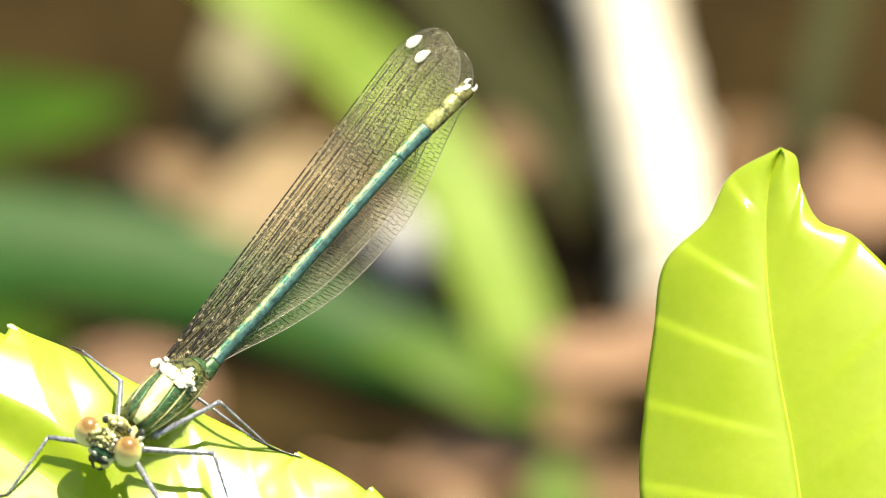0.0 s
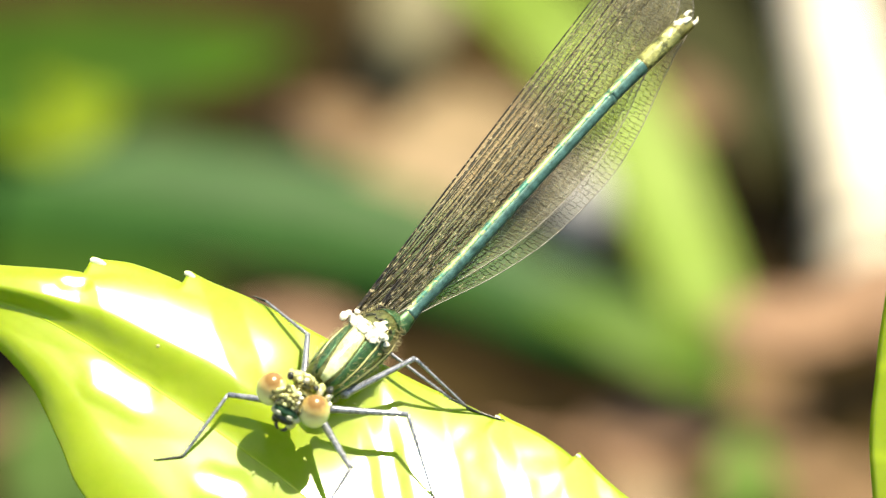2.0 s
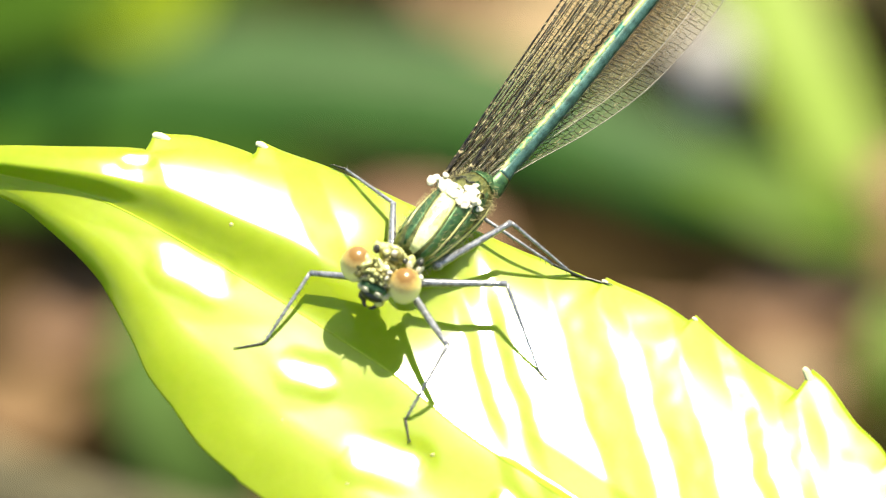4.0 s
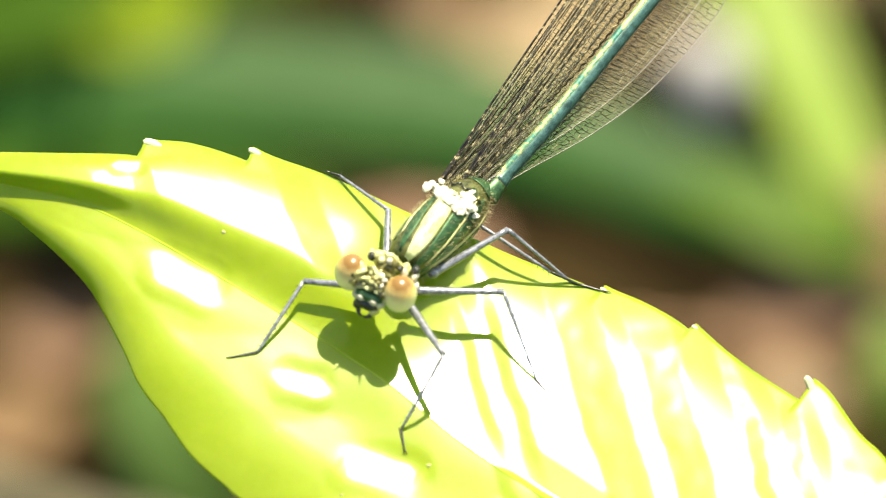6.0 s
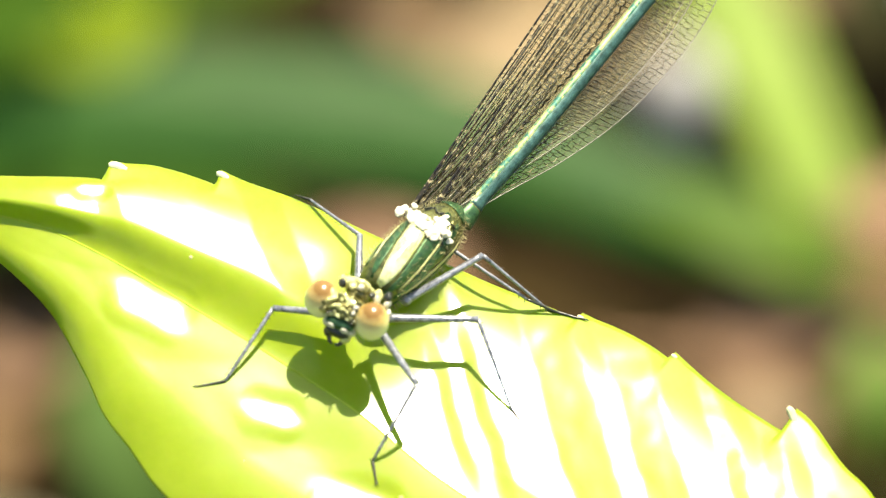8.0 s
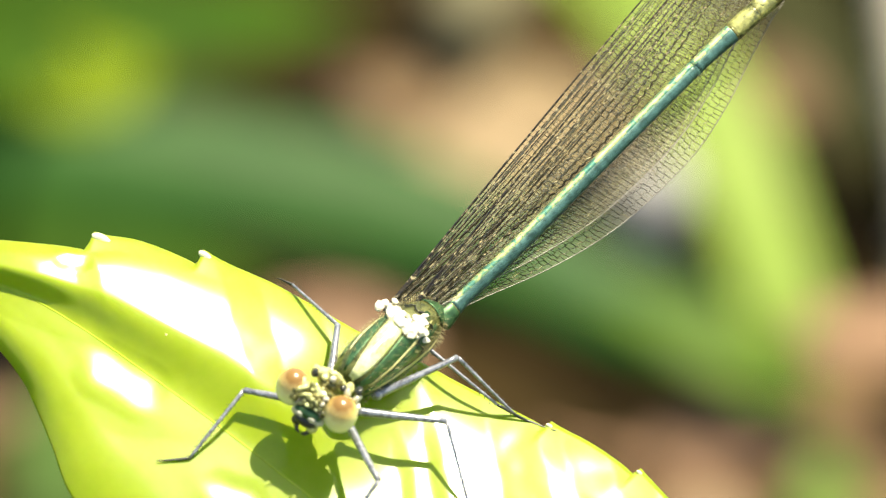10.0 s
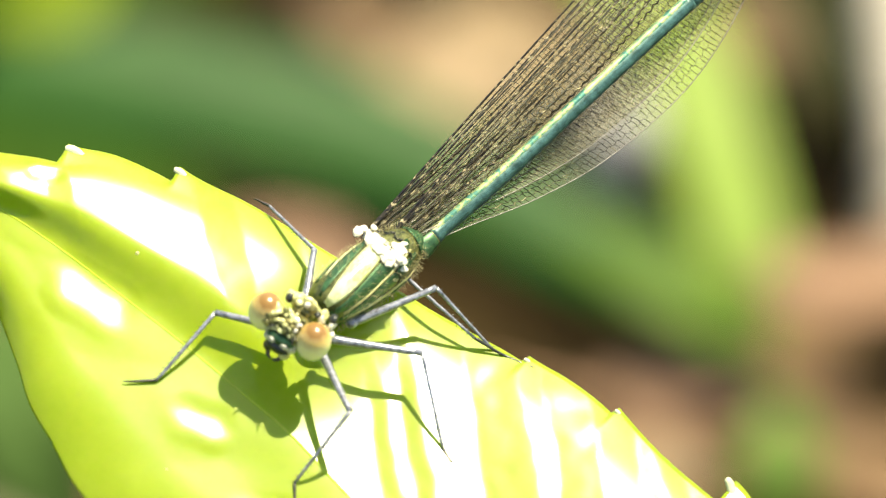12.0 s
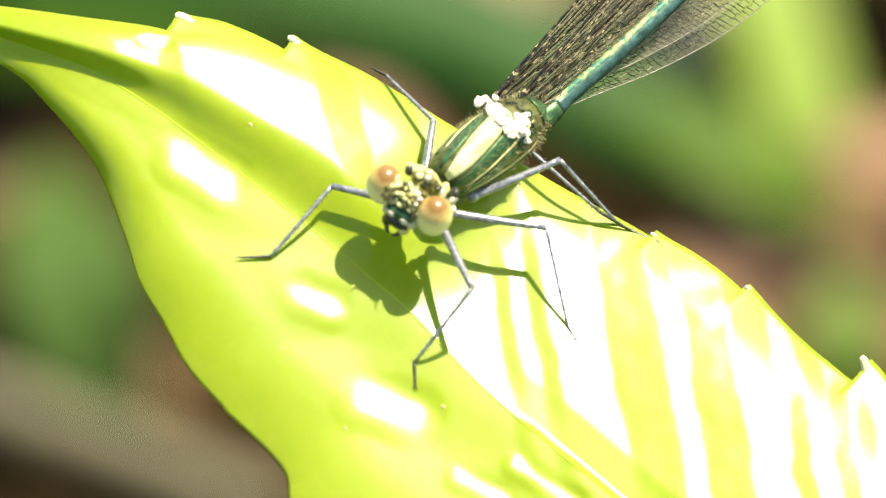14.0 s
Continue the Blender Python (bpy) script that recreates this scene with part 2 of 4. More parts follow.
def sheet(bm, grid, thick, crease=-1):
    """A solid sheet from a grid of points, thick metres deep; crease: the column along which it is folded sharply."""
    n, k = len(grid), len(grid[0])
    top, low = [], []
    for i in range(n):
        ra, rb = [], []
        for j in range(k):
            du = grid[min(i + 1, n - 1)][j] - grid[max(i - 1, 0)][j]
            dv = grid[i][min(j + 1, k - 1)] - grid[i][max(j - 1, 0)]
            nn = du.cross(dv)
            nn = nn.normalized() if nn.length > 1e-14 else Vector((0, 0, 1))
            ra.append(bm.verts.new(grid[i][j] + nn * thick * 0.5))
            rb.append(bm.verts.new(grid[i][j] - nn * thick * 0.5))
        top.append(ra)
        low.append(rb)
    for i in range(n - 1):
        for j in range(k - 1):
            bm.faces.new((top[i][j], top[i + 1][j], top[i + 1][j + 1], top[i][j + 1]))
            bm.faces.new((low[i][j], low[i][j + 1], low[i + 1][j + 1], low[i + 1][j]))
    for i in range(n - 1):
        bm.faces.new((top[i][0], low[i][0], low[i + 1][0], top[i + 1][0]))
        bm.faces.new((top[i][-1], top[i + 1][-1], low[i + 1][-1], low[i][-1]))
    for j in range(k - 1):
        bm.faces.new((top[0][j], top[0][j + 1], low[0][j + 1], low[0][j]))
        bm.faces.new((top[-1][j], low[-1][j], low[-1][j + 1], top[-1][j + 1]))
    if crease >= 0:
        for side in (top, low):
            for a, b in zip(side, side[1:]):
                bm.edges.get((a[crease], b[crease])).smooth = False
    return bm


def smooth(a, b, x):
    x = min(max((x - a) / (b - a), 0), 1)
    return x * x * (3 - 2 * x)


# ---- ground ----
def build_ground():
    bm = bmesh.new()
    centre = Vector((0, 0.43, 0))
    rings, last = [], None
    sides = 72
    radius = 0.012
    mid = bm.verts.new(centre)
    while radius < 900:
        ring = []
        for k in range(sides):
            a = 2 * math.pi * k / sides
            p = centre + Vector((math.cos(a), math.sin(a), 0)) * radius
            z = noise.noise(p * 14) * 0.006 + noise.noise(p * 60) * 0.002 if radius < 4 else 0
            ring.append(bm.verts.new((p.x, p.y, z - 0.004)))
        for k in range(sides):
            if last:
                bm.faces.new((last[k], ring[k], ring[(k + 1) % sides], last[(k + 1) % sides]))
            else:
                bm.faces.new((mid, ring[k], ring[(k + 1) % sides]))
        last = ring
        radius *= 1.12 if radius < 1 else 1.5
    ob = part("ground", bm, M_SOIL, None)
    tagged(ob, "dark brown crumbly soil under dry leaf litter", "soil", kind="structure")


build_ground()


# ---- shrub with the perch leaf ----
PLANE_U, PLANE_V = -0.155, -0.62
TIP = [(-50, 7.6), (-40, 5.6), (-33, 4.0), (-27.2, 1.4), (-20.6, -2.4), (-14.6, -6.0), (-9.6, -9.2), (-5.4, -12.0), (1.0, -17.2), (9, -22.4), (19, -29), (28, -36), (36, -43), (44, -49), (48, -52)]
UPPER = [(-50, 8), (-40, 8.1), (-32.6, 8.0), (-27, 8.1), (-22.9, 8.6), (-17.8, 7.6), (-12.2, 6.4), (-8.3, 4.9), (-3.5, 2.7), (1.4, 0.8), (6.2, -1.3), (13, -3.9), (16.9, -5.2), (20.7, -7.2), (25.5, -10.6), (29.5, -12.8), (32.4, -13.6), (35.2, -16.6), (38.4, -19.7), (43, -29), (46, -43), (48, -52)]
LOWER = [(-50, 7.4), (-40, 3.6), (-36.2, 1.1), (-31.6, -3.4), (-28.6, -8.6), (-26.9, -12.2), (-24.5, -15.3), (-22.4, -18.2), (-19.4, -20.9), (-14.0, -25.2), (-12.0, -29.4), (-2, -38), (10, -45), (24, -49), (38, -51), (48, -52)]


def curve2(pts, n):
    """n + 1 points at even steps on a smooth curve through pts."""
    fine = np.array([(p.x, p.y) for p in spline([(a, b, 0) for a, b in pts], 600)])
    run = np.concatenate([[0], np.cumsum(np.hypot(*np.diff(fine, axis=0).T))])
    at = np.linspace(0, run[-1], n + 1)
    return list(zip(np.interp(at, run, fine[:, 0]).tolist(), np.interp(at, run, fine[:, 1]).tolist()))


VEINS_UPPER = [0.0, 0.07, 0.12, 0.17, 0.215, 0.365, 0.45, 0.55, 0.63, 0.72, 0.765, 0.81, 0.87, 0.93, 1.0, 1.07, 1.2]
VEINS_LOWER = [0.0, 0.08, 0.16, 0.235, 0.35, 0.455, 0.54, 0.63, 0.71, 0.79, 0.87, 0.95, 1.15]
VEIN_LEAN = 0.17


# Across its side veins the upper half of the blade climbs in steps: from, to, slope; level fields lie between.
STEPS_TIP = [(-60, -30.2, 0.05), (-27.0, -24.8, 0.11), (-14.2, -11.2, -0.11), (-6.6, -1.0, 0.11)]
STEPS_BASE = [(2.7, 3.9, 0.13), (5.5, 6.8, 0.13), (11.6, 15.8, 0.11), (17.8, 21.6, 0.11), (25.0, 26.6, 0.12), (28.3, 30.2, 0.12), (32.0, 60.0, 0.08)]


def climb(x, steps):
    return sum(slope * min(max(x - a, 0), b - a) for a, b, slope in steps)


def leaf_relief(u, v, s, q, side):
    """Height of the blade over its plane: a groove at the midrib, a swell on each half, steps and bulges between the side veins."""
    a = abs(q)
    far = smooth(0.33, 0.45, s)
    wobble = 0.5 * noise.noise(Vector((u * 0.16, v * 0.16, 4.0))) + 0.22 * noise.noise(Vector((u * 0.6, v * 0.6, 7.0)))
    if side > 0:
        ridge = (0.80 - 0.50 * smooth(0.12, 0.28, s)) * (1 - (1 - min(a / 0.47, 1)) ** 2) - 3.2 * max(a - 0.62, 0) ** 2
        swell = (ridge + climb(u + 0.4 * (v - 3) + wobble, STEPS_TIP) * smooth(0, 0.42, a)) * (1 - far) - 2.4 * max(a - 0.52, 0) ** 2 * far
    else:
        swell = -1.3 * a - 0.35 * smooth(0, 0.35, a) * far
    swell += climb(u + 0.3 * (v + 16) + wobble, STEPS_BASE) * far * (min(a * 6, 1) if side > 0 else 1)
    x = s + VEIN_LEAN * a
    row = VEINS_UPPER if side > 0 else VEINS_LOWER
    k = max(i for i in range(len(row) - 1) if row[i] <= x)
    step = row[k + 1] - row[k]
    bulge = math.sqrt(0.02 + math.sin(math.pi * (x - row[k]) / step) ** 2) * min(step / 0.083, 1.3)
    wave = (0.03 - 0.02 * far) * smooth(0.1, 0.5, a) if side > 0 else (0.06 - 0.03 * far) * smooth(0, 0.3, a)
    wave *= bulge * (1.1 - 0.5 * a) * smooth(0.10, 0.22, s)
    lump = 0.05 * noise.noise(Vector((s * 8, q * 1.8, side * 3))) + 0.02 * noise.noise(Vector((s * 26, q * 5.5, side * 5)))
    curl = (-8.0 * max(a - 0.52, 0) ** 2 if side < 0 else -4.0 * max(a - 0.78, 0) ** 2) * smooth(0.06, 0.2, s)
    return swell * smooth(-0.1, 0.12, s) + wave + curl + lump * min(a * 4, 1) - 6.0 * max(0.16 - s, 0) ** 1.5 * 10


# Puckers of the blade between its side veins: smooth facets that run from one point to another, with their half-width.
PUCKERS = [(-28.8, 7.0, -27.5, 6.8, 0.5), (-24.8, -2.1, -21.6, -3.6, 1.2), (-13.9, -11.7, -11.9, -12.3, 0.95), (-8.2, -19.3, -4.3, -19.7, 1.2), (0, -24.4, 3.6, -25.5, 0.6), (4.1, -22.9, 9.4, -25.2, 0.5)]


def pucker(grid):
    """Levels the blade inside each pucker, with an uneven rim."""
    g = np.array(grid)
    u, v = g[..., 0], g[..., 1]
    h = g[..., 2] - PLANE_U * u - PLANE_V * v
    flat = h.copy()
    for ua, va, ub, vb, wide in PUCKERS:
        du, dv = ub - ua, vb - va
        t = np.clip(((u - ua) * du + (v - va) * dv) / (du * du + dv * dv), 0, 1)
        d = np.hypot(u - ua - t * du, v - va - t * dv) / wide
        d += 0.10 * np.sin(u * 1.3 + 1.1 * np.sin(v * 0.9)) + 0.07 * np.sin(v * 1.9 + u * 0.8) + 0.03 * np.sin(u * 6.3 - v * 4.1)
        m = np.clip((2.5 - d) / 1.9, 0, 1)
        m = 0.96 * m * m * (3 - 2 * m)
        inside = d < 1.0
        h = h * (1 - m) + flat[inside].mean() * m
    g[..., 2] = h + PLANE_U * u + PLANE_V * v
    return [[tuple(p) for p in row] for row in g.tolist()]


TEETH = [(-26.7, 1, 1.15), (-17.3, 1, 0.95), (13.2, 1, 0.45), (21.0, 1, 0.55), (30.9, 1, 1.5), (38.4, 1, 0.5), (-30.5, 0, 0.06), (-24.5, 0, 0.07), (-19.0, 0, 0.09), (-12.5, 0, 0.10), (-5, 0, 0.12), (3, 0, 0.12), (12, 0, 0.12)]


def perch_teeth(e, q):
    """How far the edge stands out at the edge point e: hooked teeth that lean to the tip."""
    out = 0.0
    for u, upper, h in TEETH:
        if (q > 0) == bool(upper):
            d = e[0] - u
            out += h * math.exp(-d / 2.8) if d >= 0 else h * max(1 + d / 0.2, -0.4 * math.exp((d + 0.2) / 1.5)) if d > -5 else 0
    return out


def no_teeth(e, q):
    return 0.0


def blade_grid(mid, upper, lower, ns, nq, place, teeth=no_teeth):
    m, up, lo = curve2(mid, ns), curve2(upper, ns), curve2(lower, ns)
    grid = []
    for i in range(ns + 1):
        s = i / ns
        row = []
        for j in range(-nq, nq + 1):
            q = j / nq
            e = up[i] if q > 0 else lo[i]
            a = abs(q)
            du, dv = e[0] - m[i][0], e[1] - m[i][1]
            k = teeth(e, q) * smooth(0.88, 1.0, a) / max(math.hypot(du, dv), 1e-6)
            ahead = 0.5 * k if k > 0 else 0
            row.append(place(m[i][0] + du * (a + k) - dv * ahead, m[i][1] + dv * (a + k) + du * ahead, s, q))
        grid.append(row)
    return grid


def perch_place(u, v, s, q):
    return (u, v, PLANE_U * u + PLANE_V * v + leaf_relief(u, v, s, q, 1 if q > 0 else -1))


PERCH = pucker(blade_grid(TIP, UPPER, LOWER, 560, 60, perch_place, perch_teeth))
PERCH_XYZ = np.array([p for row in PERCH for p in row])


def leaf_w(u, v):
    d = (PERCH_XYZ[:, 0] - u) ** 2 + (PERCH_XYZ[:, 1] - v) ** 2
    near = np.argsort(d)[:4]
    k = 1 / (d[near] + 1e-6)
    return float((PERCH_XYZ[near, 2] * k).sum() / k.sum())


SIDE_STEPS = 10.5


def side_place(u, v, s, q):
    """The upright leaf: each field between two side veins starts high at its upper vein and sinks to the next."""
    a = abs(q)
    x = s * SIDE_STEPS + (0.35 * a if q < 0 else 1.1 * a + 0.4)
    k = x - math.floor(x)
    field = (1 - k) * smooth(0, 0.16, k)
    return (u, v, -2 - 0.42 * v + 0.14 * (u - 62) + 1.3 * a * (1 - a) * 2 + 0.42 * field * smooth(0.02, 0.5, a) - (3.5 if q < 0 else 1.2) * a * a * smooth(0, 0.4, s))


SIDE_MID = [(62.9, 30.6), (61.8, 26.4), (61.7, 19.1), (63.0, 9.0), (65.9, -5.3), (69, -28), (72, -48)]
SIDE_LEFT = [(62.9, 30.6), (57.8, 27.4), (55.4, 22.6), (51.2, 17.9), (50.3, 10.7), (49.6, 3.0), (49.6, -8), (54, -29), (72, -48)]
SIDE_RIGHT = [(62.9, 30.6), (64.6, 29.6), (65.2, 26.6), (67.2, 23.0), (71.9, 20.8), (79, 12), (83, -6), (81, -28), (72, -48)]
SIDE = blade_grid(SIDE_MID, SIDE_RIGHT, SIDE_LEFT, 240, 24, side_place)


def to_world(grid):
    return [[L(*p) for p in row] for row in grid]


def build_tooth(parent, u, v, w, size, lean):
    d = Vector((math.cos(lean), math.sin(lean)))
    pts = spline([L(u - d.x * size * 1.5 + 0.2, v - d.y * size * 1.5 - 0.5, w), L(u, v, w), L(u + d.x * size, v + d.y * size, w + 0.1), L(u + d.x * size * 1.5 - d.y * size * 0.2, v + d.y * size * 1.5 + d.x * size * 0.2, w + 0.15)], 12)
    r = [size * UNIT * (0.25 + 0.30 * math.sin(math.pi * (0.15 + 0.80 * i / 12))) for i in range(13)]
    part("leaf_tooth", loft(bmesh.new(), pts, r, 8, flat=0.6), M_TOOTH, parent, "pale translucent hooked tooth on the leaf edge")


SWAYING = []


def build_shrub():
    joint = L(64, -66, 18)
    foot = Vector((joint.x + 0.012, joint.y + 0.02, -0.004))
    shrub = thing("shrub", foot, "bright green glossy leaves with toothed edges on a thin stem", "shrub")
    pts = spline([foot, foot.lerp(joint, 0.5) + Vector((0.006, -0.004, 0)), joint, joint + Vector((0.004, -0.006, 0.05))], 30)
    part("stem", loft(bmesh.new(), pts, [0.0026 - 0.0012 * i / 30 for i in range(31)], 10), M_STEM, shrub)
    for name, grid, teeth in (("leaf", PERCH, 1), ("leaf", SIDE, 0)):
        leaf = part(name, sheet(bmesh.new(), to_world(grid), 0.00018, len(grid[0]) // 2 if teeth else -1), M_LEAF, shrub, "glossy sunlit yellow-green leaf with hooked teeth" if teeth else "upright yellow-green leaf with a pointed tip")
        if teeth:
            SWAYING.append(leaf)
        centre = len(grid[0]) // 2
        mid = [L(*row[centre]) + (L(0, 0, 0.09 if teeth else 0.0) - L(0, 0, 0)) for row in grid[2::6]]
        n = len(mid)
        part("midrib", loft(bmesh.new(), mid, [UNIT * ((0.07 if teeth else 0.16) + (0.10 if teeth else 0.18) * i / n) for i in range(n)], 8, flat=0.7), M_RIB, leaf, "pale midrib")
        for side in (1, -1):
            row = (VEINS_UPPER if side > 0 else VEINS_LOWER)[1:-2] if teeth else [(k - (0.4 if side > 0 else 0.0)) / SIDE_STEPS for k in range(1, 11)]
            for s0 in row:
                i0 = int(len(grid) * s0)
                line = []
                for j in range(0, 31):
                    a = j / 30 * 0.93
                    i = i0 - int(len(grid) * (VEIN_LEAN if teeth else 1.1 / SIDE_STEPS if side > 0 else 0.35 / SIDE_STEPS) * a)
                    if 0 <= i < len(grid):
                        u, v, w = grid[i][centre + side * int(a * centre)]
                        line.append(L(u, v, w + 0.08))
                line = [p for a, p in enumerate(line) if a == 0 or (p - line[a - 1]).length > 1e-5]
                if len(line) > 6:
                    part("side_vein", loft(bmesh.new(), line, [UNIT * (0.035 if teeth else 0.04) * (1.1 - a / len(line)) for a in range(len(line))], 5, flat=0.6), M_RIB, leaf)
        if teeth:
            for u, v, size, lean in ((-25.75, 8.85, 0.68, 2.85), (-16.85, 8.0, 0.58, 2.6), (13.4, -4.0, 0.36, 2.5), (21.3, -7.3, 0.34, 2.4), (31.2, -12.35, 0.72, 2.0)):
                build_tooth(leaf, u, v, leaf_w(u, v), size, lean)
        base = L(*grid[-1][centre])
        part("petiole", loft(bmesh.new(), spline([base + (base - L(*grid[-6][centre])) * -1, base, base.lerp(joint, 0.5) + Vector((0, 0, 0.002)), joint], 16), [UNIT * (0.5 + 0.05 * i) for i in range(17)], 8), M_STEM, leaf)


build_shrub()


# ---- damselfly ----
def unitvec(a, b, c):
    return (L(a, b, c) - L(0, 0, 0)).normalized()


def V3(a, b, c):
    """A step in the frame, in metres."""
    return L(a, b, c) - L(0, 0, 0)


AXIS_A, AXIS_B = Vector((-4.7, -1.9, 6.6)), Vector((3.0, 5.2, -0.9))
AX = (AXIS_B - AXIS_A).normalized()
DORSAL = Vector((-0.12, 0.22, 1.0))
DORSAL = (DORSAL - AX * DORSAL.dot(AX)).normalized()
LATERAL = DORSAL.cross(AX).normalized()          # towards the insect's right flank
THORAX_R = [(0.0, 1.2), (0.04, 1.9), (0.12, 2.45), (0.3, 2.85), (0.5, 2.95), (0.7, 2.8), (0.84, 2.25), (0.94, 1.4), (1.0, 1.0)]


def thorax_frame(t, deg, out=0.0):
    """A point of the thorax, in the frame's units, at t along its axis and deg round it from the back."""
    r = float(np.interp(t, [a for a, b in THORAX_R], [b for a, b in THORAX_R])) + out
    a = radians(deg)
    keel = 1.0 + 0.06 * math.cos(2 * a)
    return AXIS_A.lerp(AXIS_B, t) + (DORSAL * math.cos(a) * 1.05 + LATERAL * math.sin(a) * 0.86) * (r * keel)


def thorax_point(t, deg, out=0.0):
    return L(*thorax_frame(t, deg, out))


def thorax_over(u, v):
    """The point of the back of the thorax that lies at u, v."""
    back = [thorax_frame(t / 40, d) for t in range(41) for d in range(-100, 101, 5)]
    return min(back, key=lambda p: (p.x - u) ** 2 + (p.y - v) ** 2 - 0.02 * p.z)


def build_stripe(name, parent, mat, d0, d1, t0, t1, label, taper=0.35):
    grid = []
    for i in range(17):
        x = i / 16
        t = t0 + (t1 - t0) * x
        wide = math.sin(math.pi * min(max(x, 0.02), 0.98)) ** taper
        mid, half = (d0 + d1) / 2 + (60 * (t - 0.42) if -75 < d0 and d1 < 103 and t1 < 0.9 else 0), (d1 - d0) / 2 * wide
        grid.append([thorax_point(t, mid + half * (j / 4 - 1), 0.10 * math.cos((j / 4 - 1) * 1.3) * wide + 0.02) for j in range(9)])
    part(name, sheet(bmesh.new(), grid, 0.00004), mat, parent, label)


def build_hairs(parent, count, rng):
    bm = bmesh.new()
    for _ in range(count):
        t, deg = rng.uniform(0.1, 0.95), rng.uniform(-150, 150)
        p = thorax_point(t, deg, -0.02)
        q = thorax_point(t, deg, 0.62)
        d = (q - p) * rng.uniform(0.6, 1.1) + V3(rng.uniform(-1, 1), rng.uniform(-1, 1), rng.uniform(-1, 1)) * 0.22
        loft(bm, [p, p + d * 0.5, p + d], [UNIT * 0.015, UNIT * 0.012, UNIT * 0.005], 3)
    part("hair", bm, M_HAIR, parent, "fine pale golden hairs", kind="stuff")


def build_leg(fly, pts, side, rng):
    """hip, knee, ankle, toe: a coxa with femur, spiny tibia and tarsus under it."""
    hip, knee, ankle, toe = [Vector(p) for p in pts]
    c = L(*hip)
    leg = part("leg", blob(bmesh.new(), c, (V3(0.55, 0, 0), V3(0, 0.5, 0), V3(0, 0, 0.6))), M_LEG, fly, "slender grey-black leg with fine spines")
    bend = Vector((0, 0, 0.12))
    fem = spline([L(*hip), L(*(hip.lerp(knee, 0.5) + bend)), L(*knee)], 10)
    part("femur", loft(bmesh.new(), fem, [UNIT * (0.40 - 0.14 * i / 10) for i in range(10)] + [UNIT * 0.28], 9), M_LEG, leg)
    tib = spline([L(*knee), L(*(knee.lerp(ankle, 0.5) + bend * 1.5)), L(*ankle)], 12)
    part("tibia", loft(bmesh.new(), tib, [UNIT * 0.20] + [UNIT * (0.18 - 0.06 * i / 12) for i in range(12)], 8), M_LEG, leg)
    tar = spline([L(*ankle), L(*ankle.lerp(toe, 0.55)), L(*toe)], 8)
    part("tarsus", loft(bmesh.new(), tar, [UNIT * 0.13, UNIT * 0.14] + [UNIT * (0.13 - 0.008 * i) for i in range(7)], 7), M_DARK, leg)
    along = (L(*toe) - L(*ankle)).normalized()
    for k in (-1, 1):
        e = L(*toe)
        claw = spline([e, e + along * UNIT * 0.3 + V3(0.10 * k, 0.05, 0.06), e + along * UNIT * 0.45 + V3(0.16 * k, -0.05, -0.12)], 6)
        part("claw", loft(bmesh.new(), claw, [UNIT * (0.08 - 0.011 * i) for i in range(7)], 6), M_DARK, leg)
    bm = bmesh.new()
    for line, n, long in ((fem, 12, 0.28), (tib, 26, 0.48)):
        t = (line[-1] - line[0]).normalized()
        out = t.cross(unitvec(0, 0, 1)).normalized()
        for i in range(n):
            x = (i + 0.7) / (n + 0.4) * (len(line) - 1)
            p = line[int(x)].lerp(line[min(int(x) + 1, len(line) - 1)], x % 1)
            d = (out * (1 if i % 2 else -1) + t * 0.7 + unitvec(0, 0, 1) * rng.uniform(-0.4, 0.2)).normalized() * UNIT * long
            loft(bm, [p, p + d * 0.5, p + d], [UNIT * 0.045, UNIT * 0.03, UNIT * 0.01], 3)
    part("spine", bm, M_DARK, leg, kind="stuff")


ABDOMEN = [(3.0, 4.3, 0.2), (8.5, 10.5, -2.0), (16.2, 19.9, -5.9), (24.0, 29.3, -10.1), (29.6, 35.4, -13.0)]


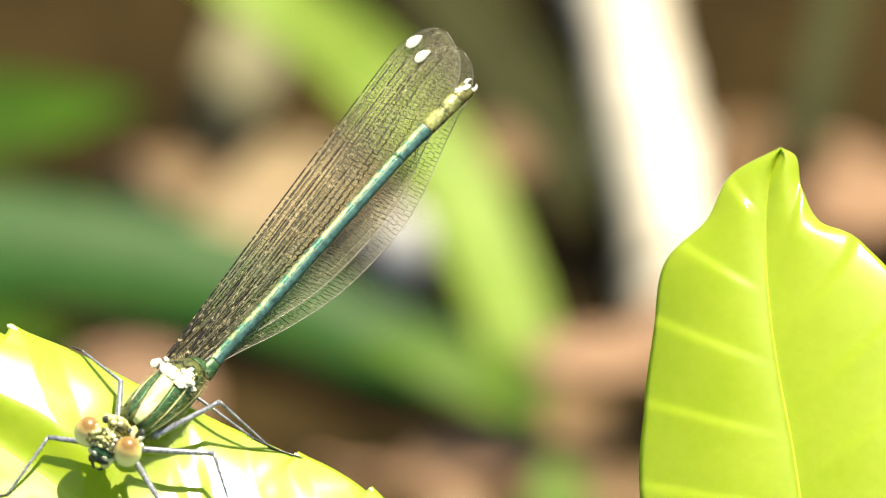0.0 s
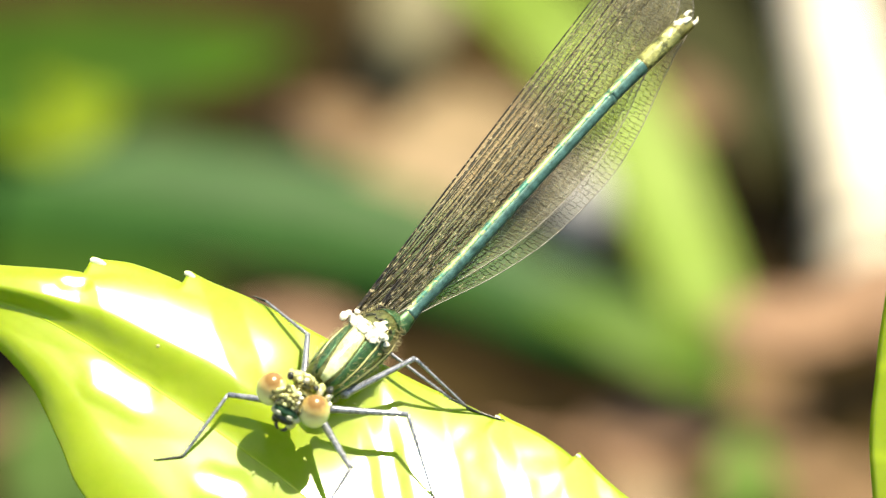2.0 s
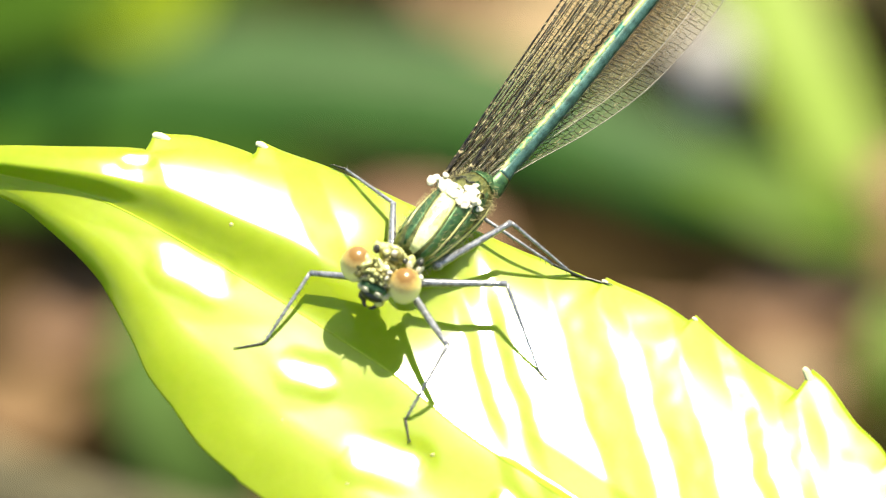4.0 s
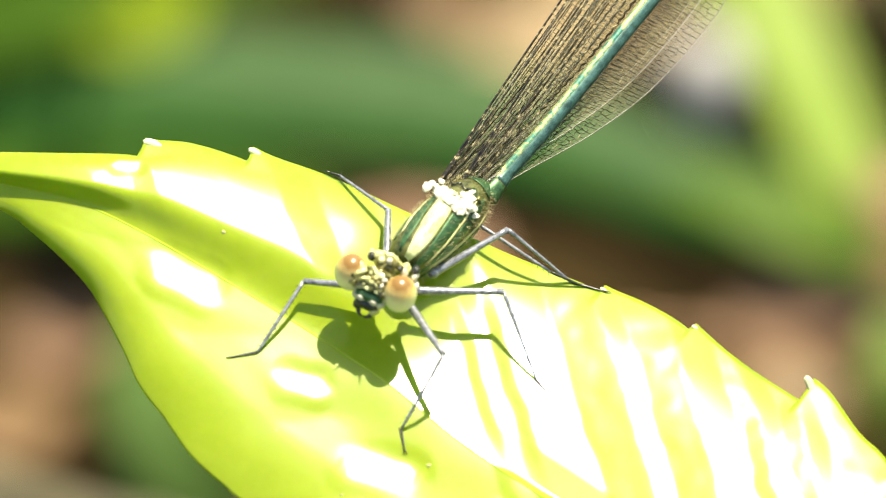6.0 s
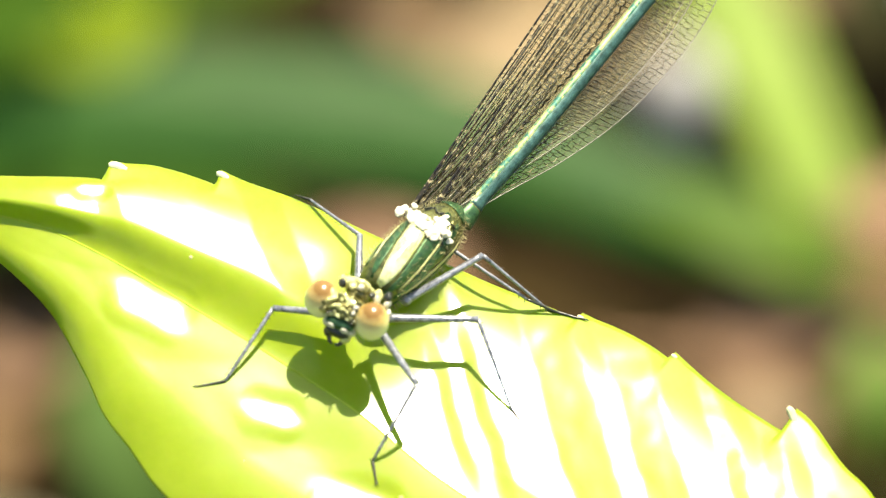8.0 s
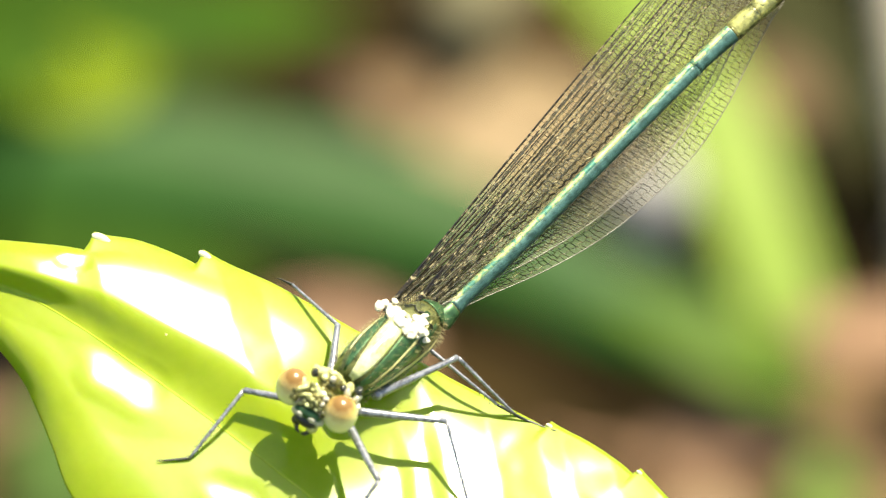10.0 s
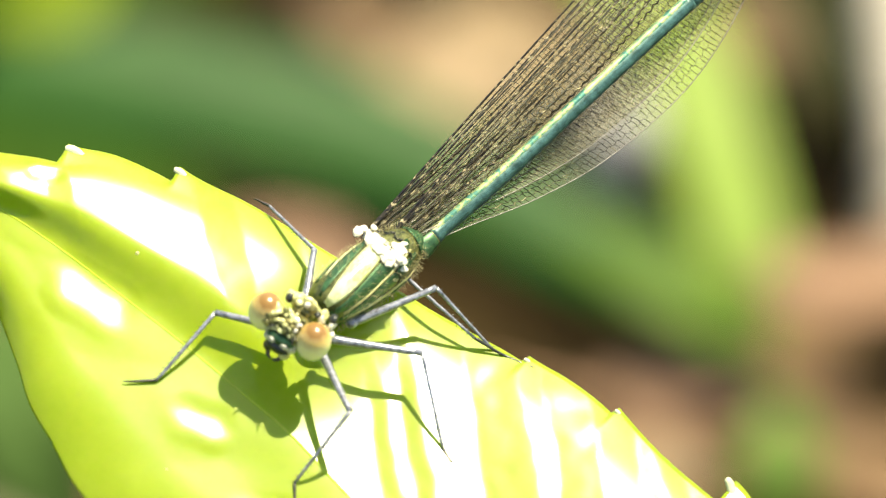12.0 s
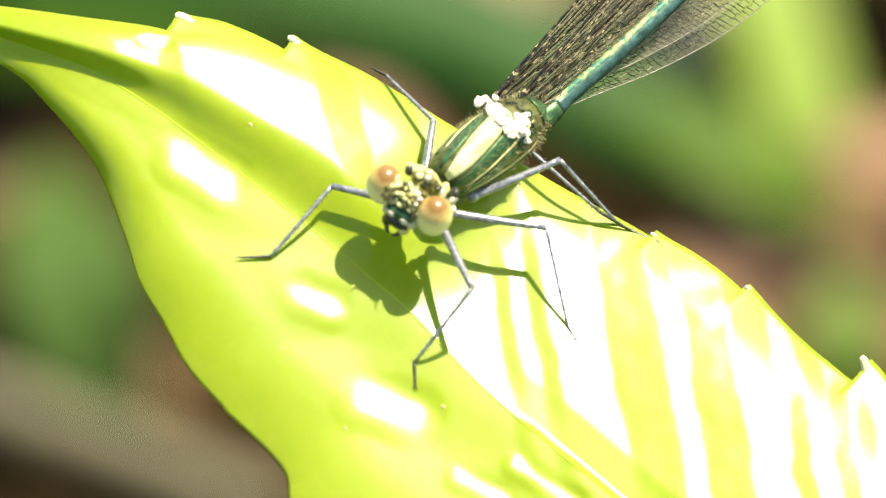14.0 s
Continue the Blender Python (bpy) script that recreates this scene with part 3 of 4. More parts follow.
def build_abdomen(fly):
    line = spline(ABDOMEN, 200)
    cuts = [0.0, 0.05, 0.70, 0.81, 0.89, 0.95, 1.0]
    for k in range(6):
        a, b = int(cuts[k] * 200), int(cuts[k + 1] * 200)
        n = 60 if k == 1 else 14
        pts, rad = [], []
        for i in range(n + 1):
            x = i / n
            pts.append(L(*L_at(line, a + (b - a) * x)))
            body = 0.68 + 0.22 * smooth(0.70, 0.86, cuts[k] + (cuts[k + 1] - cuts[k]) * x) + 0.45 * (1 - smooth(0.0, 0.09, cuts[k] + (cuts[k + 1] - cuts[k]) * x))
            rad.append(UNIT * body)
        mat = M_GREEN if k == 0 else M_SIDE if k < 3 else M_TAIL if k < 5 else M_OLIVE
        seg = part("abdomen" if k == 1 else "abdomen_ring", loft(bmesh.new(), pts, rad, 16, hint=unitvec(0, 0, 1)), mat, fly,
                   "iridescent blue-green abdomen" if k < 3 else "bronze-green tail ring with a pale back")
        ring = [pts[-1].lerp(pts[-2], 0.6), pts[-1], pts[-1].lerp(pts[-1] * 2 - pts[-2], 0.3)]
        if 0 < k < 3:
            off = V3(-0.30, 0.21, 0.36)
            part("dorsal_stripe", loft(bmesh.new(), [p + off for p in pts], [r * 0.52 for r in rad], 14, hint=unitvec(0, 0, 1)), M_TEAL, seg, "iridescent blue-green and gold stripe along the back")
        if k != 1:
            part("joint_ring", loft(bmesh.new(), ring, [rad[-1] * 1.0, rad[-1] * 1.03, rad[-1] * 0.98], 16), M_OLIVE if k != 1 else M_TEAL, seg)
        if k >= 3:
            ax = (pts[-1] - pts[0]).normalized()
            up = (unitvec(-0.45, 0.35, 1.0) - ax * unitvec(-0.45, 0.35, 1.0).dot(ax)).normalized()
            sd = ax.cross(up)
            r = rad[n // 2]
            for f, g, size in ((0.5, -6, 1.2),) if k == 4 else () if k == 3 else ((0.35, -16, 1.2), (0.75, 14, 1.2)):
                p = pts[0].lerp(pts[-1], f) + (up * math.cos(radians(g)) + sd * math.sin(radians(g))) * r * 0.93
                long = (pts[-1] - pts[0]).length * 0.26 * size
                part("pale_patch", blob(bmesh.new(), p, (ax * long, sd * r * 0.34 * size, up * r * 0.12), 3, 1.0), M_WHITE if k == 5 else M_PALE, seg, "pale cream patch")
    end = L(*line[200])
    ax = (L(*line[200]) - L(*line[190])).normalized()
    sd = ax.cross(unitvec(0, 0, 1)).normalized()
    for k in (-1, 1):
        pts = spline([end - ax * UNIT * 0.2 + sd * k * UNIT * 0.45, end + ax * UNIT * 0.7 + sd * k * UNIT * 0.6, end + ax * UNIT * 1.1 + sd * k * UNIT * 0.35], 8)
        part("cercus", loft(bmesh.new(), pts, [UNIT * (0.32 - 0.033 * i) for i in range(9)], 8), M_WHITE, fly)
    pts = [end - ax * UNIT * 0.6 - unitvec(0, 0, 1) * UNIT * 0.6, end + ax * UNIT * 0.5 - unitvec(0, 0, 1) * UNIT * 0.7]
    part("ovipositor", loft(bmesh.new(), spline(pts, 6), [UNIT * (0.45 - 0.05 * i) for i in range(7)], 8), M_GREEN, fly)


def L_at(line, x):
    i = min(int(x), len(line) - 2)
    return line[i].lerp(line[i + 1], x - i)


WING_ALONG = Vector((0.560, 0.828, -0.36)).normalized()
WING_CHORD = Vector((0.828, -0.560, -0.25)).normalized()
CHORD = [(0, 0.6), (0.05, 1.6), (0.13, 3.4), (0.26, 6.4), (0.4, 8.6), (0.57, 9.6), (0.69, 9.1), (0.8, 7.8), (0.9, 6.7), (0.96, 5.5), (0.985, 4.2), (1.0, 2.4)]


CHORD_LINE = spline([(a, b, 0) for a, b in CHORD], 160)
CHORD_X, CHORD_C = [p.x for p in CHORD_LINE], [p.y for p in CHORD_LINE]


def wing_xy(x, f, chord):
    """Along and across the wing at x (0 to 1) and f (0 costa, 1 trailing edge)."""
    c = float(np.interp(min(x, 0.88), CHORD_X, CHORD_C)) * chord
    lead = -0.12 * math.sin(math.pi * x)
    if x > 0.88:
        e = math.sqrt(max(1 - ((x - 0.88) / 0.12) ** 2, 0))
        peak = 3.0
        return lead + peak * (1 - e) + f * max(c * e, 0.3)
    return lead + f * c


def build_wing(fly, base, slide, spread, depth, length, chord, rng, spot=True, sparse=1.0, bold=1.0):
    a = radians(slide)
    along = (WING_ALONG * math.cos(a) + WING_CHORD * math.sin(a)).normalized()
    across = (WING_CHORD * math.cos(a) - WING_ALONG * math.sin(a)).normalized()
    up = across.cross(along).normalized()
    if up.z < 0:
        up = -up
    b = radians(spread)
    across = (across * math.cos(b) + up * math.sin(b)).normalized()
    up = along.cross(across).normalized()
    origin = Vector(base) + Vector((0, 0, depth))

    def at(x, f, lift=0.0):
        y = wing_xy(x, f, chord)
        fold = 0.16 * math.cos(f * 9 * math.pi) * (1 - f * 0.6) * (1 - 0.5 * x) + 0.5 * math.sin(math.pi * x) * f * f
        return L(*(origin + along * (x * length) + across * y + up * (fold + lift)))

    ns, nf = 70, 22
    xs = [1 - (1 - i / ns) ** 1.7 for i in range(ns + 1)]
    grid = [[at(x, j / nf) for j in range(nf + 1)] for x in xs]
    wing = part("wing", sheet(bmesh.new(), grid, 0.000012), M_WING, fly, "clear smoky-amber wing with a dense net of veins")
    bm = bmesh.new()
    ribs = [0.0, 0.045, 0.09, 0.15, 0.215, 0.285, 0.36, 0.44, 0.52, 0.60, 0.68, 0.76, 0.84, 0.92, 1.0]
    for k, f in enumerate(ribs[:-1]):
        x0 = 0.0 if k in (0, 1, 2, 4, 6, 9) else rng.uniform(0.03, 0.14)
        x1 = 1.0 if k == 0 else 0.985
        zig = 0.0 if k < 4 else 0.005 if k < 7 else 0.013
        pts = [at(x0 + (x1 - x0) * i / 90, f + zig * (1 if i % 2 else -1) + (0.008 * math.sin(i * 0.2 + k) if k > 2 else 0)) for i in range(91)]
        r = 0.10 if k == 0 else 0.050 if k < 3 else 0.075 if k in (4, 7) else 0.026 if k < 8 else 0.020
        r *= 0.5 + 0.5 * bold if k else 0.9
        loft(bm, pts, [UNIT * r * (1.3 - 0.8 * i / 90) for i in range(91)], 4)
    edge = loft(bmesh.new(), [at(i / 80, 1.0) for i in range(81)], [UNIT * 0.042] * 81, 5)
    part("wing_edge", edge, M_EDGE, wing, "pale thickened rear edge")
    for k in range(14):
        x = 0.03 + rng.uniform(0, 0.01)
        while x < 0.985:
            step = (0.0095 if k < 3 else 0.0125 if k < 8 else 0.011) * rng.uniform(0.7, 1.35) * sparse
            f0, f1 = ribs[k], ribs[k + 1]
            p, q = at(x + rng.uniform(-0.002, 0.002), f0), at(x + 0.003 * (1 if k > 3 else 0.3), f1)
            loft(bm, [p, q], [UNIT * 0.022 * bold * (1.1 - 0.35 * x)] * 2, 3)
            x += step
    part("vein_net", bm, M_VEIN, wing, "dark brown vein net", smooth=False, kind="stuff")
    if spot:
        g = [[at(0.916 + 0.042 * i / 8, 0.03 + 0.17 * (0.5 + (j / 6 - 0.5) * math.sin(math.pi * (0.06 + 0.88 * i / 8))), 0.0) for j in range(7)] for i in range(9)]
        part("wing_spot", sheet(bmesh.new(), g, 0.0003), M_WHITE, wing, "small white spot near the wing tip")
    return wing


def build_head(fly, rng):
    """The face looks down the leaf; its own axes: right eye to left eye, crown, and front."""
    c = Vector((-6.55, -3.25, 10.2))
    ex = Vector((-4.1, 1.85, -0.9)).normalized()
    front = Vector((-0.30, -0.88, 0.30))
    front = (front - ex * front.dot(ex)).normalized()
    crown = front.cross(ex)
    crown = crown if crown.z > 0 else -crown

    def H(a, f, k):
        return L(*(c + ex * a + front * f + crown * k))

    def axes(a, f, k):
        o = L(0, 0, 0)
        return (L(*(ex * a)) - o, L(*(front * f)) - o, L(*(crown * k)) - o)

    bm = blob(bmesh.new(), H(0, -0.1, -0.3), axes(1.9, 1.35, 1.5), 3)
    for v in bm.verts:
        v.co += V3(*[rng.uniform(-0.05, 0.05) for _ in range(3)])
    head = part("head", bm, M_OLIVE, fly, "bronze-green head with knobbly yellow markings")
    for side in (-1, 1):
        bm = bmesh.new()
        bmesh.ops.create_uvsphere(bm, u_segments=32, v_segments=20, radius=1.0, matrix=Matrix.Diagonal((1.45 * UNIT, 1.50 * UNIT, 1.80 * UNIT, 1)))
        up = unitvec(0.05, 0.62, 0.78)
        xx = unitvec(*ex)
        yy = up.cross(xx).normalized()
        xx = yy.cross(up).normalized()
        m = Matrix((xx, yy, up)).transposed().to_4x4()
        m.translation = H(side * 2.35, 0.0, 0.1)
        turned("eye", bm, M_EYE, head, m, "glossy compound eye, brown above and cream below")
    tones = (M_BODY, M_STRIPE, M_PALE, M_OLIVE, M_WHITE, M_PALE, M_BODY)
    for i in range(46):
        a, f = rng.uniform(-1.4, 1.7), rng.uniform(-1.25, 1.15)
        r = rng.uniform(0.15, 0.36)
        k = -0.1 + 1.4 * math.sqrt(max(1 - (a / 2.1) ** 2 - ((f + 0.1) / 1.5) ** 2, 0.05))
        part("crown_knob", blob(bmesh.new(), H(a, f, k), axes(r * rng.uniform(0.7, 1.5), r * rng.uniform(0.5, 1.1), r * 0.6), 2, 1.3), tones[i % 7], head, smooth=False)
    for a, f, k, r in ((1.55, -0.5, 1.15, 0.42), (1.75, 0.1, 1.25, 0.4), (1.65, 0.6, 1.0, 0.42), (1.45, 1.0, 0.7, 0.36), (1.3, -0.1, 1.35, 0.34), (1.95, -0.3, 1.0, 0.3), (1.9, 0.5, 1.25, 0.35), (1.7, 0.9, 1.0, 0.4), (2.1, 0.15, 1.45, 0.3)):
        part("brow_knob", blob(bmesh.new(), H(a, f, k), axes(r, r * 0.9, r * 0.7), 3, 1.0), M_PALE if f < 0.5 else M_OLIVE, head, "pale yellow knob beside the eye")
    part("brow", blob(bmesh.new(), H(0, 1.35, 0.1), axes(1.35, 0.55, 0.6)), M_GREEN, head, "dark metallic green brow")
    part("upper_lip", blob(bmesh.new(), H(0, 1.85, -0.55), axes(1.15, 0.55, 0.6)), M_DARK, head, "shiny black upper lip")
    for side in (-1, 1):
        part("cheek", blob(bmesh.new(), H(side * 1.05, 1.45, -0.35), axes(0.5, 0.45, 0.55)), M_WHITE, head, "pale cream cheek")
        part("jaw", blob(bmesh.new(), H(side * 0.75, 1.95, -1.0), axes(0.5, 0.55, 0.5)), M_PALE if side < 0 else M_DARK, head)
        part("jaw_tooth", loft(bmesh.new(), spline([H(side * 0.7, 2.1, -1.2), H(side * 0.45, 2.6, -1.4), H(side * 0.1, 2.75, -1.45)], 6), [UNIT * (0.26 - 0.03 * i) for i in range(7)], 7), M_DARK, head)
        pts = spline([H(side * 0.9, 0.75, 0.9), H(side * 1.05, 1.1, 1.25), H(side * 1.2, 1.5, 1.4)], 10)
        part("antenna", loft(bmesh.new(), pts, [UNIT * (0.12 - 0.010 * i) for i in range(11)], 6), M_DARK, head)
        part("face_spot", blob(bmesh.new(), H(side * 0.6, 1.75, 0.15), axes(0.44, 0.24, 0.36)), M_WHITE, head)
    bm = bmesh.new()
    for _ in range(90):
        a, f = rng.uniform(-1.6, 1.6), rng.uniform(-1.0, 1.4)
        p = H(a, f, 0.8)
        d = (H(a * 1.2, f * 1.3, 2.0) - p) * rng.uniform(0.35, 0.7)
        loft(bm, [p, p + d * 0.5, p + d], [UNIT * 0.022, UNIT * 0.016, UNIT * 0.006], 3)
    part("hair", bm, M_HAIR, head, kind="stuff")
    for a, f, k, ra, rf, rk, mat in ((0, -1.75, -0.4, 1.0, 0.8, 0.9, M_OLIVE), (0.0, -2.3, -0.05, 1.5, 0.6, 0.9, M_PALE), (0.8, -2.2, 0.6, 0.42, 0.3, 0.3, M_PALE), (-0.8, -2.2, 0.6, 0.35, 0.4, 0.3, M_OLIVE), (0.0, -2.6, 0.85, 0.5, 0.3, 0.3, M_PALE), (0.35, -1.9, 0.6, 0.3, 0.3, 0.3, M_PALE), (-0.3, -2.1, 0.75, 0.25, 0.3, 0.3, M_WHITE), (1.3, -2.0, 0.4, 0.3, 0.35, 0.3, M_DARK), (-1.3, -2.0, 0.3, 0.35, 0.3, 0.3, M_DARK), (1.5, -2.3, -0.2, 0.4, 0.5, 0.5, M_PALE), (-1.6, -2.4, -0.4, 0.45, 0.5, 0.6, M_PALE), (-2.9, -1.9, 0.2, 0.3, 0.45, 0.4, M_WHITE), (-3.1, -1.2, -0.1, 0.3, 0.4, 0.4, M_WHITE), (-2.6, -2.4, 0.5, 0.35, 0.4, 0.4, M_DARK), (-1.9, -1.9, 0.1, 0.3, 0.4, 0.4, M_WHITE), (-2.3, -1.4, -0.3, 0.35, 0.4, 0.5, M_WHITE)):
        part("neck_plate", blob(bmesh.new(), H(a, f, k), axes(ra, rf, rk), 3, 0.7), mat, fly)


def build_damselfly():
    rng = random.Random(4)
    foot = L(1.0, 4.0, -3.5)
    fly = thing("damselfly", foot, "metallic green damselfly with folded amber wings, perched on a leaf", "damselfly")
    pts = [L(*AXIS_A.lerp(AXIS_B, t)) for t, r in THORAX_R]
    bm = bmesh.new()
    rings = []
    for i in range(25):
        rings.append([bm.verts.new(thorax_point(i / 24, d)) for d in range(0, 360, 10)])
    for a, b in zip(rings, rings[1:]):
        for k in range(36):
            bm.faces.new((a[k], a[(k + 1) % 36], b[(k + 1) % 36], b[k]))
    bm.faces.new(rings[0])
    bm.faces.new(rings[-1])
    thorax = part("thorax", bm, M_BODY, fly, "metallic green thorax with pale stripes and fine hairs")
    green, pale = "metallic green shoulder stripe", "pale yellow-green stripe"
    build_stripe("green_stripe", thorax, M_GREEN, -44, -16, 0.02, 0.76, green)
    build_stripe("pale_stripe", thorax, M_STRIPE, -14, 26, 0.015, 0.62, pale, 0.2)
    build_stripe("green_stripe", thorax, M_GREEN, 30, 54, 0.02, 0.70, green)
    build_stripe("pale_stripe", thorax, M_STRIPE, 57, 64, 0.15, 0.66, pale)
    build_stripe("green_stripe", thorax, M_GREEN, 68, 88, 0.10, 0.80, green)
    build_stripe("pale_stripe", thorax, M_PALE, 91, 99, 0.12, 0.76, pale)
    build_stripe("pale_stripe", thorax, M_PALE, -48, -43, 0.10, 0.74, pale)
    build_stripe("green_stripe", thorax, M_GREEN, -74, -51, 0.08, 0.78, green)
    build_stripe("pale_stripe", thorax, M_PALE, -88, -79, 0.10, 0.78, pale)
    build_stripe("green_stripe", thorax, M_GREEN, -118, -94, 0.10, 0.80, green)
    build_stripe("pale_spot", thorax, M_STRIPE, 30, 40, 0.52, 0.66, "white spot")
    build_stripe("green_stripe", thorax, M_GREEN, -60, 70, 0.83, 0.99, green, 0.1)
    build_stripe("pale_stripe", thorax, M_PALE, 106, 130, 0.08, 0.80, pale)
    for u, v, r in ((-2.3, 5.3, 0.42), (-1.9, 5.6, 0.3), (-1.0, 5.7, 0.26), (-1.3, 5.0, 0.36), (-0.9, 4.6, 0.5), (-0.45, 4.25, 0.5), (-0.6, 4.9, 0.34), (0.0, 3.8, 0.46), (0.45, 3.4, 0.42), (0.85, 3.3, 0.46), (1.3, 3.65, 0.46), (1.6, 4.15, 0.42), (1.8, 4.65, 0.24), (1.75, 3.3, 0.4), (2.05, 2.6, 0.32), (1.25, 3.0, 0.3), (-0.1, 4.7, 0.22), (0.6, 4.1, 0.2), (1.0, 4.5, 0.18)):
        p = thorax_over(u, v)
        p = L(u * 0.8 + p.x * 0.2, v * 0.8 + p.y * 0.2, p.z + 0.25)
        ax = unitvec(*AX) * UNIT * r * rng.uniform(1.0, 1.6)
        side = unitvec(*LATERAL) * UNIT * r * rng.uniform(1.1, 1.7)
        part("wing_joint", blob(bmesh.new(), p, (ax, side, unitvec(*DORSAL) * UNIT * r * 0.5), 2, 0.6), M_WHITE, thorax, "chalky white wing joint", smooth=False)
    for t, d0, d1, out in ((0.575, -70, 50, 0.10), (0.70, -40, 60, 0.12)):
        seam = [thorax_point(t + 0.02 * math.sin(i * 1.7), d0 + (d1 - d0) * i / 14, out) for i in range(15)]
        part("joint_seam", loft(bmesh.new(), seam, [UNIT * 0.08] * 15, 6), M_DARK, thorax, "dark seam between the wing joints")
    build_hairs(thorax, 1700, rng)
    build_head(fly, rng)
    build_abdomen(fly)
    # hip, knee, ankle and toe of each leg; the toes stand on the leaf
    legs = [((-6.4, -3.6, 7.4), (-12.8, -3.05, 6.9), (-16.8, -9.2, None), (-19.0, -9.6, None)),
            ((-4.0, -4.6, 7.8), (-0.7, -9.4, 12.0), (-4.4, -15.9, None), (-4.1, -17.6, None)),
            ((-3.4, -3.9, 7.2), (4.5, -4.0, 6.5), (7.3, -11.6, None), (7.9, -12.3, None)),
            ((-5.6, -0.8, 5.2), (-5.5, 3.1, 2.3), (-9.7, 6.1, None), (-10.5, 6.35, None)),
            ((-1.6, -2.4, 5.0), (4.9, 1.4, 3.6), (10.4, -3.2, None), (13.3, -4.0, None)),
            ((0.2, 0.6, 1.6), (2.3, 1.9, 1.2), (8.6, -2.3, 1.5), (11.6, -3.6, None))]
    for leg in legs:
        pts = [(u, v, leaf_w(u, v) + 0.22 if w is None else w) for u, v, w in leg]
        build_leg(fly, pts, 1, rng)
    build_wing(fly, (-1.7, 4.6, 1.8), 0.2, 4, -0.65, 49.5, 1.0, rng, bold=1.25)
    build_wing(fly, (-1.2, 4.4, 1.5), 0.3, 1, -0.95, 49.2, 1.02, rng, spot=False, sparse=1.2, bold=0.85)
    build_wing(fly, (-0.2, 4.0, 1.4), 0.3, -2, 1.3, 48.3, 0.92, rng, sparse=1.1, bold=1.1)
    build_wing(fly, (0.8, 3.7, 1.3), 0.5, -6, 0.95, 48.4, 1.03, rng, spot=False, bold=1.45)
    cam.data.dof.focus_object = fly
    SWAYING.append(fly)


build_damselfly()


def build_grains():
    """Specks of pollen and grit on the leaf."""
    rng = random.Random(12)
    for u, v in ((-15.2, -15.9), (-19.8, 1.2), (-2.0, -19.0), (8.5, -9.2), (-24.5, 5.8), (17.0, -14.0), (-9.5, -21.5)):
        c = L(u, v, leaf_w(u, v) + 0.06)
        r = UNIT * rng.uniform(0.12, 0.2)
        ob = thing("grain", c, "tiny pale grain of grit on the leaf", "grain", "specks on the leaf")
        part("speck", blob(bmesh.new(), c, (Vector((r, 0, 0)), Vector((0, r * 0.8, 0)), Vector((0, 0, r))), 2, 0.6), M_PALE, ob)
        SWAYING.append(ob)


build_grains()


# ---- undergrowth and litter behind ----
def strap(name, pts, widths, mat, label, category, cup=0.15, thick=0.0006, hint=(0, -0.5, 0.85)):
    """A strap or blade leaf along pts (world), cupped across."""
    n = 48
    line = spline(pts, n)
    w = [float(np.interp(i / n, np.linspace(0, 1, len(widths)), widths)) * UNIT for i in range(n + 1)]
    grid = []
    for p, half, (t, side, up) in zip(line, w, frames(line, Vector(hint))):
        grid.append([p + side * (half * a) + up * (half * cup * a * a) for a in [j / 6 - 1 for j in range(13)]])
    base = min(line, key=lambda p: p.z)
    ob = thing(name, base, label, category)
    blade = part("blade", sheet(bmesh.new(), grid, thick), mat, ob)
    bm = loft(bmesh.new(), [g[6] for g in grid[::2]], [w[i] * 0.05 + 0.0001 for i in range(0, n + 1, 2)], 6)
    part("midrib", bm, mat, blade)
    return ob


def dry_leaf(u, v, h, long, wide, turn, mat, label, curl=0.25, tilt=(0, 0), rng=random.Random(9)):
    """A curled fallen leaf lying at u, v, h units over the soil."""
    c = G(u, v, h)
    m = Matrix.Translation(c) @ pose(0, 0, 0, tilt[0], tilt[1], turn)
    ns, nq = 18, 5
    grid = []
    bend, twist = rng.uniform(-0.2, 0.3), rng.uniform(-0.5, 0.5)
    for i in range(ns + 1):
        x = i / ns * 2 - 1
        half = wide * UNIT * math.sqrt(max(1 - abs(x) ** 2.2, 0.004)) * (1 + 0.08 * math.sin(i * 1.9))
        row = []
        for j in range(-nq, nq + 1):
            y = j / nq
            z = (curl * y * y + twist * x * y * 0.4) * half + bend * long * UNIT * x * x * 0.5 + 0.05 * half * math.sin(i * 1.3 + j * 2)
            row.append(m @ Vector((x * long * UNIT, y * half, z)))
        grid.append(row)
    low = min(p.z for r in grid for p in r)
    shift = Vector((0, 0, -0.003 - low)) if h <= 8 else Vector((0, 0, 0))
    grid = [[p + shift for p in r] for r in grid]
    ob = thing("dry_leaf", min((p for r in grid for p in r), key=lambda p: p.z), label, "dry leaf", "leaf litter on the soil")
    blade = part("blade", sheet(bmesh.new(), grid, 0.0005), mat, ob)
    part("midrib", loft(bmesh.new(), [r[nq] for r in grid], [0.0005 - 0.00002 * i for i in range(ns + 1)], 6), mat, blade)
    return ob


def stick(pts, r0, r1, mat, label, name="stick"):
    line = spline(pts, 40)
    ob = thing(name, min(line, key=lambda p: p.z), label, "stick")
    rad = [UNIT * (r0 + (r1 - r0) * i / 40) * (1 + 0.05 * math.sin(i * 1.1) + (0.10 if i % 13 == 6 else 0)) for i in range(41)]
    stalk = part("stalk", loft(bmesh.new(), line, rad, 14), mat, ob)
    for i in (6, 19, 32):
        part("node", loft(bmesh.new(), [line[i - 1].lerp(line[i], 0.6), line[i], line[i].lerp(line[i + 1], 0.4)], [rad[i] * 1.01, rad[i] * 1.1, rad[i] * 1.01], 14), mat, stalk)
    return ob


